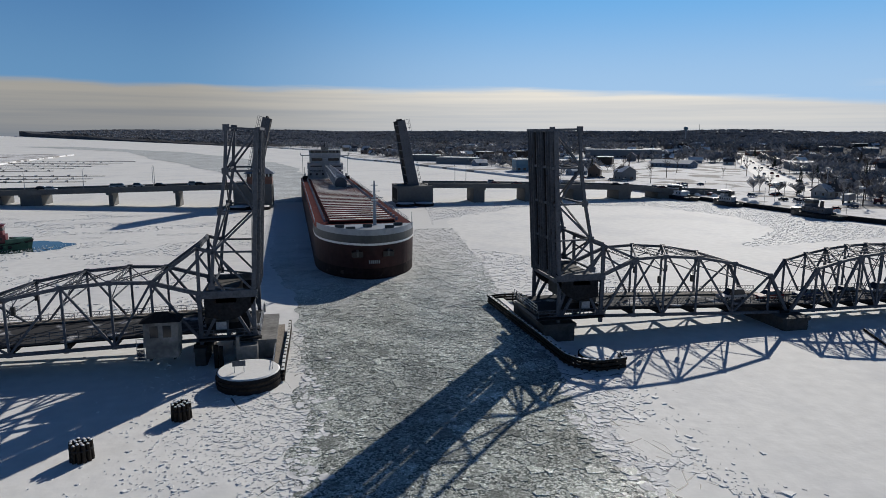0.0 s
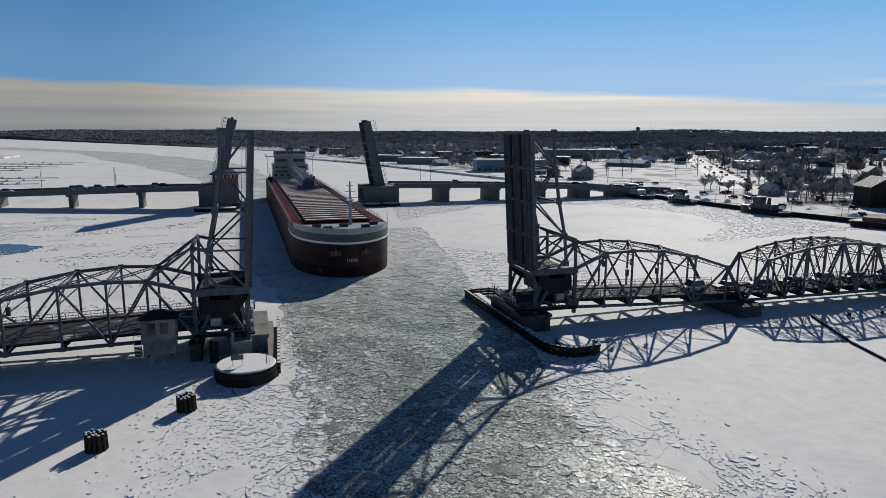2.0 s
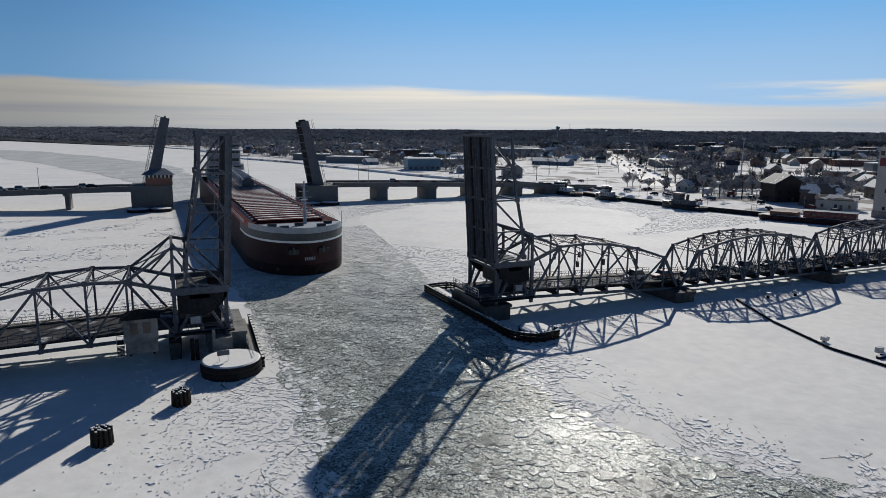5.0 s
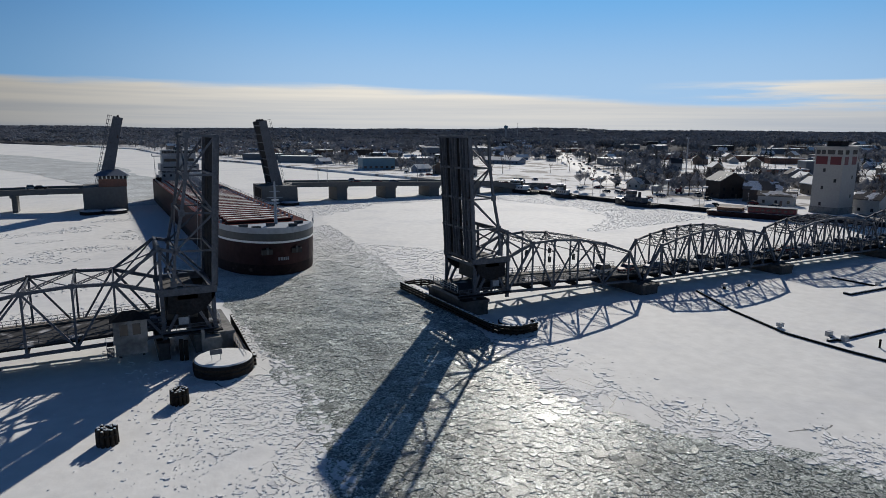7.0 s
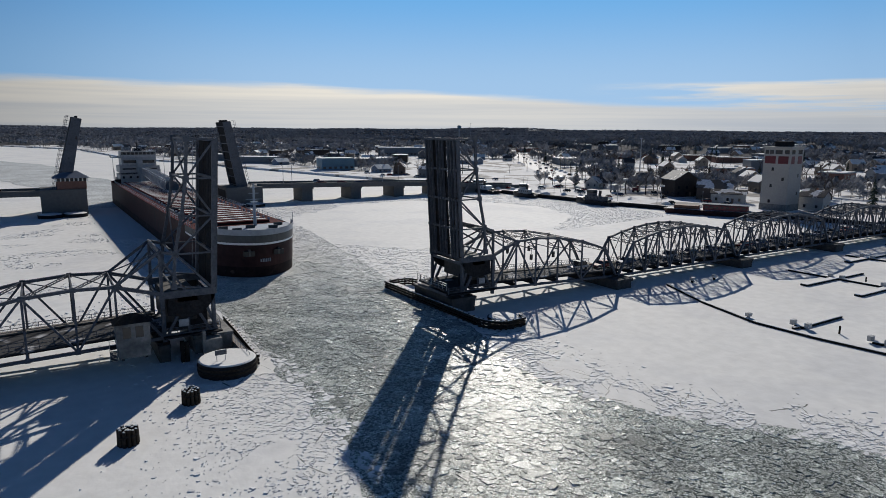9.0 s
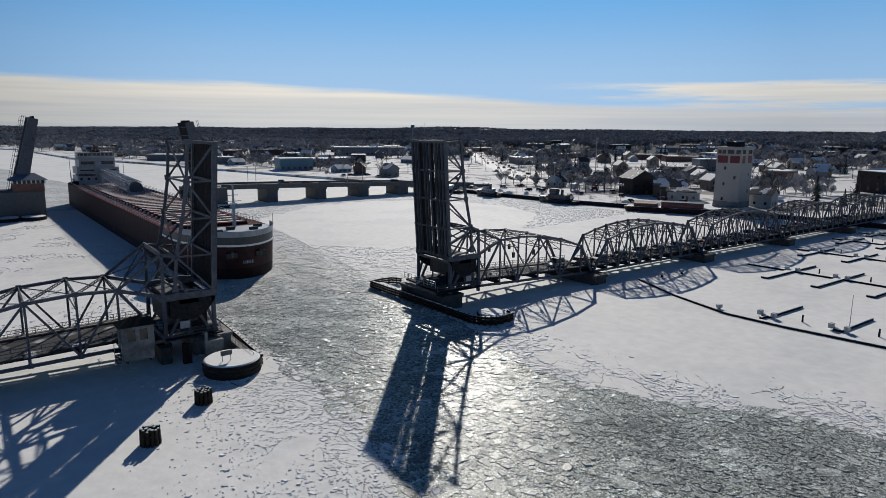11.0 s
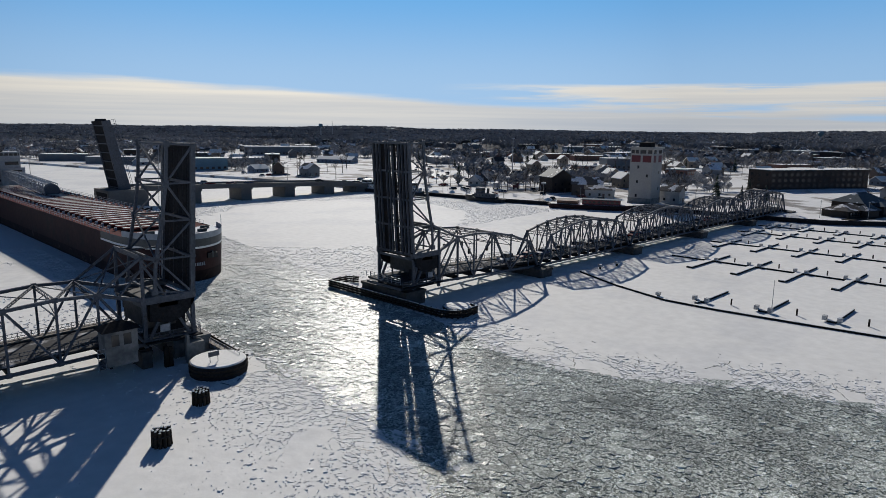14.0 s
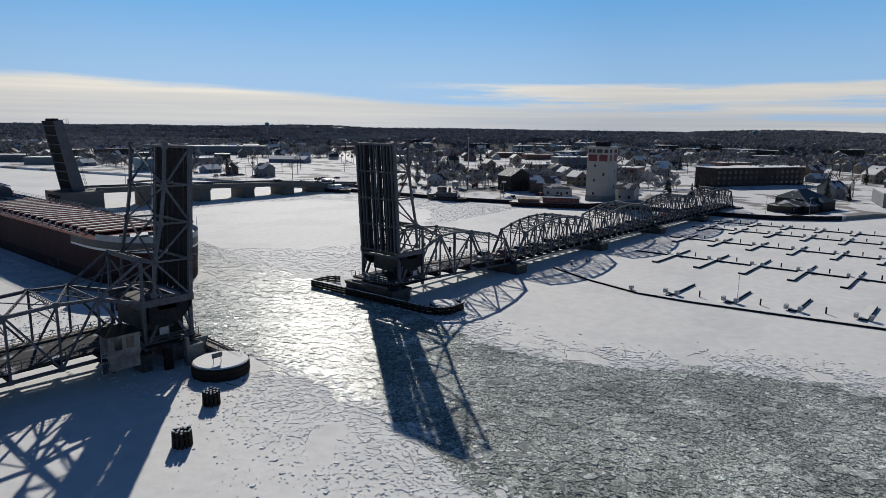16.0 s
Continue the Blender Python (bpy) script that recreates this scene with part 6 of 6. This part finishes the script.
def conifer(seed, h):
    rn = random.Random(seed)
    t = thing("conifer", "dark pointed evergreen standing in snow", "tree", "conifers")
    part("trunk", Mesh().tube((0, 0, -0.5), (0, 0, h * 0.9), h * 0.02, h * 0.005, 7), BARK, t)
    m = Mesh()
    for k in range(150):
        q = rn.random() ** 0.8
        z = h * (0.08 + 0.9 * q)
        r = h * 0.24 * (1 - q) + 0.15
        a = rn.uniform(0, 6.283)
        tip = Vector((r * math.cos(a), r * math.sin(a), z - r * 0.35))
        root = Vector((0, 0, z + r * 0.2))
        s = Vector((-math.sin(a), math.cos(a), 0)) * (0.16 * r + 0.12)
        mid = root.lerp(tip, 0.6)
        m.add([root, mid + s, tip, mid - s, mid + Vector((0, 0, 0.22))], [(0, 1, 4), (1, 2, 4), (2, 3, 4), (3, 0, 4), (0, 3, 2, 1)])
    part("crown", m, NEEDLE, t)
    return t


TREES = [bare_tree(s, h) for s, h in ((1, 10), (2, 12), (3, 8), (4, 14))] + [conifer(s, h) for s, h in ((7, 8), (8, 12))]


def free(x, y, r):
    return all((x - a) ** 2 + (y - b) ** 2 > (r + q) ** 2 for a, b, q in taken)


def off_street(x, y, r):
    s = (x - 228) * 0.83 - (y - 190) * 0.55
    return abs(s) > r + 10 or y < 180 or y > 700


KINDS = [house(9, 8, 3.0, 3.0, SIDING[0], label="small white town house with a partly thawed roof", roof=SHINGLE), house(11, 8, 5.4, 3.2, SIDING[1], "y", label="grey town house with a partly thawed dark roof", roof=SHINGLE), house(8, 10, 5.6, 3.0, SIDING[2], "y"), house(12, 9, 3.0, 2.6, SIDING[3]), house(10, 8, 5.2, 3.4, SIDING[4], label="brown town house with a partly thawed dark roof", roof=SHINGLE),
         block(26, 16, 5.0, BRICK, "brick flat-roofed building with snow on top", 1), block(34, 20, 6.5, SIDING[1], "grey flat-roofed building with snow on top", 2), block(20, 14, 7.5, BRICK, "two-storey brick building with a snowy flat roof", 2)]


def far_house(w, d, h, ridge, wall, roof, label):
    """A plainer town house for the back streets."""
    t = thing("house", label, "house", "town houses")
    c = [(x, y, z) for x in (-w / 2, w / 2) for y, z in ((-d / 2, -2), (d / 2, -2), (d / 2, h), (0, h + ridge), (-d / 2, h))]
    part("wall", Mesh().add(c, [(0, 4, 3, 2, 1), (5, 6, 7, 8, 9), (0, 5, 9, 4), (1, 2, 7, 6)]), wall, t)
    k = 0.5
    part("roof", Mesh().gable(-w / 2 - k, w / 2 + k, -d / 2 - k, d / 2 + k, h - k * 2 * ridge / d, h + ridge, 0.3), roof, t)
    part("chimney", Mesh().box(w * 0.2, w * 0.2 + 0.7, -0.4, 0.4, h, h + ridge + 1.0), BRICK, t)
    part("window", Mesh().box(-w * 0.3, -w * 0.12, -d / 2 - 0.05, d / 2 + 0.05, 0.9, 2.2), GLASS, t)
    return t


def far_block(w, d, h, wall, label):
    t = thing("commercial_building", label, "building", "flat-roofed buildings")
    part("wall", Mesh().box(-w / 2, w / 2, -d / 2, d / 2, -2.5, h), wall, t)
    part("roof_snow", Mesh().box(-w / 2 + 0.1, w / 2 - 0.1, -d / 2 + 0.1, d / 2 - 0.1, h, h + 0.25), SNOW, t)
    part("roof_unit", Mesh().box(w * 0.1, w * 0.1 + 2.2, -1, 1, h + 0.2, h + 1.5), STEEL_LIGHT, t)
    return t


FAR_KINDS = [far_house(9, 8, 3.0, 3.0, SIDING[0], SHINGLE, "small white house with a partly thawed roof"), far_house(11, 9, 5.4, 3.2, SIDING[1], SHINGLE, "grey house with a partly thawed dark roof"), far_house(10, 8, 5.6, 3.0, SIDING[2], SNOW, "tan house with a snow-covered roof"), far_house(12, 9, 3.0, 2.6, SIDING[3], SNOW, "low blue-grey house with a snow-covered roof"), far_house(10, 9, 5.2, 3.4, SIDING[4], SHINGLE, "brown house with a partly thawed dark roof"),
             far_block(30, 16, 5.0, BRICK, "brick flat-roofed hall with snow on top"), far_block(44, 22, 6.0, SIDING[1], "wide grey flat-roofed hall with snow on top"), far_block(26, 14, 7.0, DARK_WALL, "dark flat-roofed building with snow on top")]
used = set()


def put(kind, k, x, y, turn):
    z = land_z(x, y)
    if (id(kind), k) not in used:
        used.add((id(kind), k))
        kind[k].matrix_basis = pose(x, y, z, 0, 0, turn)
        return kind[k]
    return copy_thing(kind[k], pose(x, y, z, 0, 0, turn))


rnd = random.Random(21)
count = tries = 0
while count < 430 and tries < 20000:
    tries += 1
    ang = radians(rnd.uniform(2, 84))
    r = 250 + 1150 * rnd.random() ** 1.05
    x, y = -40 + r * math.sin(ang), -95 + r * math.cos(ang)
    d = x - curve_at(SHORE, y)
    if d < 34 or not off_street(x, y, 10):
        continue
    k = rnd.randint(0, 4) if rnd.random() < 0.7 else rnd.randint(5, 7)
    R = 9 if k < 5 else 19
    if not free(x, y, R):
        continue
    park = 190 < x < 330 and 190 < y < 420
    if park:
        continue
    claim(x, y, R)
    put(KINDS if r < 560 else FAR_KINDS, k, x, y, rnd.choice((-33, 57, -33, 12)) + rnd.uniform(-6, 6))
    count += 1
count = tries = 0
while count < 420 and tries < 12000:
    tries += 1
    ang = radians(rnd.uniform(2, 86))
    r = 240 + 620 * rnd.random() ** 1.2
    x, y = -40 + r * math.sin(ang), -95 + r * math.cos(ang)
    d = x - curve_at(SHORE, y)
    if d < 30 or not free(x, y, 0.5) or not off_street(x, y, -1):
        continue
    if 190 < x < 330 and 190 < y < 420 and rnd.random() < 0.8:
        continue
    k = rnd.randint(0, 3) if rnd.random() < 0.86 else rnd.randint(4, 5)
    put(TREES, k, x, y, rnd.uniform(0, 360))
    count += 1
for x, y, k in ((240, 30, 4), (247, 22, 4), (255, 14, 4), (262, 40, 5), (226, 56, 4), (280, -22, 0), (300, -36, 2)):
    put(TREES, k, x, y, 30)


def woods():
    """Far leafless woods: thousands of small ragged trees in one mesh."""
    rn = random.Random(77)
    m = Mesh()
    n = tries = 0
    while n < 30000 and tries < 200000:
        tries += 1
        ang = radians(rn.uniform(-26, 88))
        r = 330 * math.exp(rn.random() ** 0.6 * math.log(4300 / 330))
        x, y = -40 + r * math.sin(ang), -95 + r * math.cos(ang)
        if y > 4850 or x > 4850:
            continue
        d = x - curve_at(SHORE, y)
        if d < 10 or (r < 900 and d < 40) or not off_street(x, y, 0):
            continue
        patch = noise.noise((x * 0.006, y * 0.006, 9.0)) + 0.6 * noise.noise((x * 0.025, y * 0.025, 4.0))
        limit = 0.14 if r < 600 else (0.06 if r < 1000 else (-0.1 if r < 1500 else -0.6))
        if patch < limit or (r < 1100 and not free(x, y, 2)):
            continue
        n += 1
        z = land_z(x, y)
        grow = 1.0 + r / 2600
        h, wd = (rn.uniform(5, 11) if r < 900 else rn.uniform(8.5, 13)) * (0.9 + 0.1 * grow), rn.uniform(2.8, 5.0) * (0.8 + r / 1100)
        m.tube((x, y, z - 1), (x, y, z + h * 0.5), 0.25 * grow, 0.12 * grow, 3, False)
        for k in range(7):
            a, q = rn.uniform(0, 6.283), rn.uniform(0.35, 1.0)
            tip = Vector((x + wd * q * math.cos(a), y + wd * q * math.sin(a), z + h * rn.uniform(0.62, 1.0)))
            root = Vector((x + 0.2 * math.cos(a), y + 0.2 * math.sin(a), z + h * rn.uniform(0.2, 0.45)))
            s = Vector((-math.sin(a), math.cos(a), 0)) * 0.42 * wd
            mid = root.lerp(tip, 0.66)
            m.add([root, mid + s, tip, mid - s, mid + Vector((0, 0, wd * 0.25))], [(0, 1, 4), (1, 2, 4), (2, 3, 4), (3, 0, 4)])
    return m


tagged(new("woods", woods().data("woods", HAZY_WOODS)), "wide leafless woods, coloured pale as through haze, over the far shore and hills", "trees", "", "stuff")

# marina beyond the highway bridge on the far left
for k in range(6):
    y = 470 + k * 34
    dock_row("far snowy marina dock", [(-330, y), (-205 + k * 4, y - 6)], [(-320 + j * 16, y - 1 - j * 0.7) for j in range(8)], (-0.8, 0.8))
for x0, x1, y, n in ((-230, -150, 400, 7), (-215, -150, 372, 6), (-205, -146, 345, 6)):
    dock_row("crowded dark timber dock beside the western shore", [(x0, y), (x1, y - 4)], [(x0 + 6 + j * (x1 - x0 - 8) / n, y - 1 - 3 * j / n) for j in range(n)], (-0.7, 0.7), 1.8)
left = Mesh()
ly = [*np.arange(250, 900, 50)]
left.v = [(x, y, z) for y in ly for x, z in ((-262 - 0.08 * (y - 250) + 12 * noise.noise((y * 0.01, 0, 0)), -0.4), (-262 - 0.08 * (y - 250) + 12 * noise.noise((y * 0.01, 0, 0)), 1.4), (-900, 4.0))]
left.f = [(3 * k + i, 3 * k + i + 1, 3 * k + i + 4, 3 * k + i + 3) for k in range(len(ly) - 1) for i in (0, 1)]
tagged(new("land_west", left.data("land_west", LAND)), "low snowy western shore by the marina", "ground", "", "structure")
wh = house(26, 20, 6, 5, SIDING[1], "y", False, "grey boathouse with a snowy gable beside the marina")
wh.matrix_basis = pose(-285, 440, 1.5, 0, 0, 0)
for k in range(14):
    x, y = -300 + rnd.uniform(-30, 35), rnd.uniform(300, 430)
    put_car(k, x, y, 1.6, rnd.uniform(0, 180))

# ---- street furniture and machines ----


def utility_pole(x, y, turn, h=11.0):
    t = thing("utility_pole", "dark wooden utility pole with a cross arm", "pole", "utility poles", (x, y, land_z(x, y)), turn)
    part("pole", Mesh().tube((0, 0, -1), (0, 0, h), 0.2, 0.13, 8), BARK, t)
    part("cross_arm", Mesh().beam((-1.3, 0, h - 0.8), (1.3, 0, h - 0.8), 0.14, 0.16), BARK, t)
    part("cross_arm", Mesh().beam((-1.0, 0, h - 1.8), (1.0, 0, h - 1.8), 0.12, 0.14), BARK, t)
    for x2 in (-1.2, -0.5, 0.5, 1.2):
        part("insulator", Mesh().tube((x2, 0, h - 0.7), (x2, 0, h - 0.45), 0.07, 0.05, 6), STEEL_LIGHT, t)
    return t


spots = [(250, 205), (275, 243), (300, 281), (326, 321), (353, 361), (381, 403), (410, 447)]
for x, y in spots:
    utility_pole(x, y, 57 - 90)
wires = Mesh()
for (x0, y0), (x1, y1) in zip(spots, spots[1:]):
    for off in (-1.2, 0.5, 1.2):
        prev = None
        for k in range(7):
            q = k / 6
            x, y = x0 + (x1 - x0) * q + 0.83 * off, y0 + (y1 - y0) * q - 0.55 * off
            z = land_z(x0, y0) * (1 - q) + land_z(x1, y1) * q + 10.4 - 1.1 * 4 * q * (1 - q)
            if prev:
                wires.beam(prev, (x, y, z), 0.05, 0.05)
            prev = (x, y, z)
tagged(new("power_line", wires.data("power_line", BLACK)), "thin black power line strung along the street", "cable")

ex = thing("excavator", "red tracked excavator parked in the snowy yard", "machine", "", (216, 131, land_z(216, 131)), 35)
for y in (-1.2, 1.2):
    part("track", Mesh().box(-2.2, 2.2, y - 0.35, y + 0.35, 0, 0.9), RUBBER, ex)
part("house", Mesh().box(-2.2, 1.4, -1.4, 1.4, 0.95, 2.4), RED, ex)
cab = part("cab", Mesh().box(0.1, 1.7, -1.4, -0.2, 0.95, 3.2), RED, ex)
part("window", Mesh().box(0.2, 1.75, -1.43, -0.17, 2.0, 3.0), GLASS, cab)
part("boom", Mesh().beam((1.2, 0.3, 1.8), (4.4, 0.3, 4.6), 0.5, 0.6), RED, ex)
part("stick", Mesh().beam((4.4, 0.3, 4.6), (6.4, 0.3, 1.8), 0.4, 0.45), RED, ex)
part("bucket", Mesh().box(5.9, 6.9, -0.3, 0.9, 0.9, 1.9), STEEL_DARK, ex)
tr = thing("box_trailer", "grey box trailer parked beside the excavator", "trailer", "", (209, 139, land_z(209, 139)), 30)
part("box", Mesh().box(-5, 5, -1.3, 1.3, 1.0, 3.6), STEEL_LIGHT, tr)
part("snow", Mesh().box(-4.9, 4.9, -1.2, 1.2, 3.6, 3.75), SNOW, tr)
for x in (-3.6, -2.4, 3.4):
    for y in (-1.1, 1.1):
        part("wheel", Mesh().tube((x, y - 0.15, 0.5), (x, y + 0.15, 0.5), 0.5, None, 10), RUBBER, tr)


def signal(x, y, z):
    t = thing("traffic_signal", "dark hanging traffic signal on a short arm", "traffic light", "bridge signals", (x, y, z))
    part("hanger", Mesh().beam((0, 0, 0.5), (0, 0, 1.5), 0.06, 0.06), STEEL, t)
    b = part("housing", Mesh().box(-0.22, 0.22, -0.2, 0.2, -0.6, 0.5), BLACK, t)
    for k in range(3):
        part("lens", Mesh().tube((-0.22, 0, -0.42 + k * 0.36), (-0.27, 0, -0.42 + k * 0.36), 0.12, None, 10), STEEL_DARK, b)


for x in (-52.5, 36.0, 41.6):
    signal(x, NEAR + 1.4, 8.1)
    signal(x, FAR - 1.4, 8.1)


def dock_lamp(x, y):
    t = thing("lamp_post", "thin grey lamp post on the quay", "lamp", "quay lamps", (x, y, land_z(x, y)))
    part("post", Mesh().tube((0, 0, -0.5), (0, 0, 6.5), 0.09, 0.06, 8), GALV, t)
    part("head", Mesh().tube((0, 0, 6.5), (0, 0, 6.8), 0.28, 0.2, 10), GALV, t)


for y in (70, 88, 106, 124, 142, 160, 178):
    dock_lamp(curve_at(SHORE, y) + 5, y)
for y in (-20, -34, 10, 26):
    dock_lamp(curve_at(SHORE, y) + 8, y)

# heaps pushed up by the plough along quay and street
rnd = random.Random(9)
for k in range(26):
    if k < 14:
        y = rnd.uniform(60, 190)
        x = curve_at(SHORE, y) + rnd.uniform(3, 10)
    else:
        q = rnd.random()
        x, y = 240 + 180 * q + rnd.choice((-12, 12)), 205 + 280 * q
    m = Mesh()
    r, n = rnd.uniform(1.5, 3.8), 9
    top = [(r * f * math.cos(2 * math.pi * i / n) * rnd.uniform(0.75, 1.2), r * f * math.sin(2 * math.pi * i / n) * rnd.uniform(0.75, 1.2), z) for f, z in ((1, -0.3), (0.7, 0.7), (0.3, 1.2)) for i in range(n)]
    m.add(top, [(j * n + i, j * n + (i + 1) % n, (j + 1) * n + (i + 1) % n, (j + 1) * n + i) for j in (0, 1) for i in range(n)] + [tuple(range(2 * n, 3 * n))])
    ob = tagged(new("snow_mound", m.data("snow_mound", SNOW)), "ploughed mound of grey-white snow", "snow mound", "snow mounds")
    ob.location = (x, y, land_z(x, y))
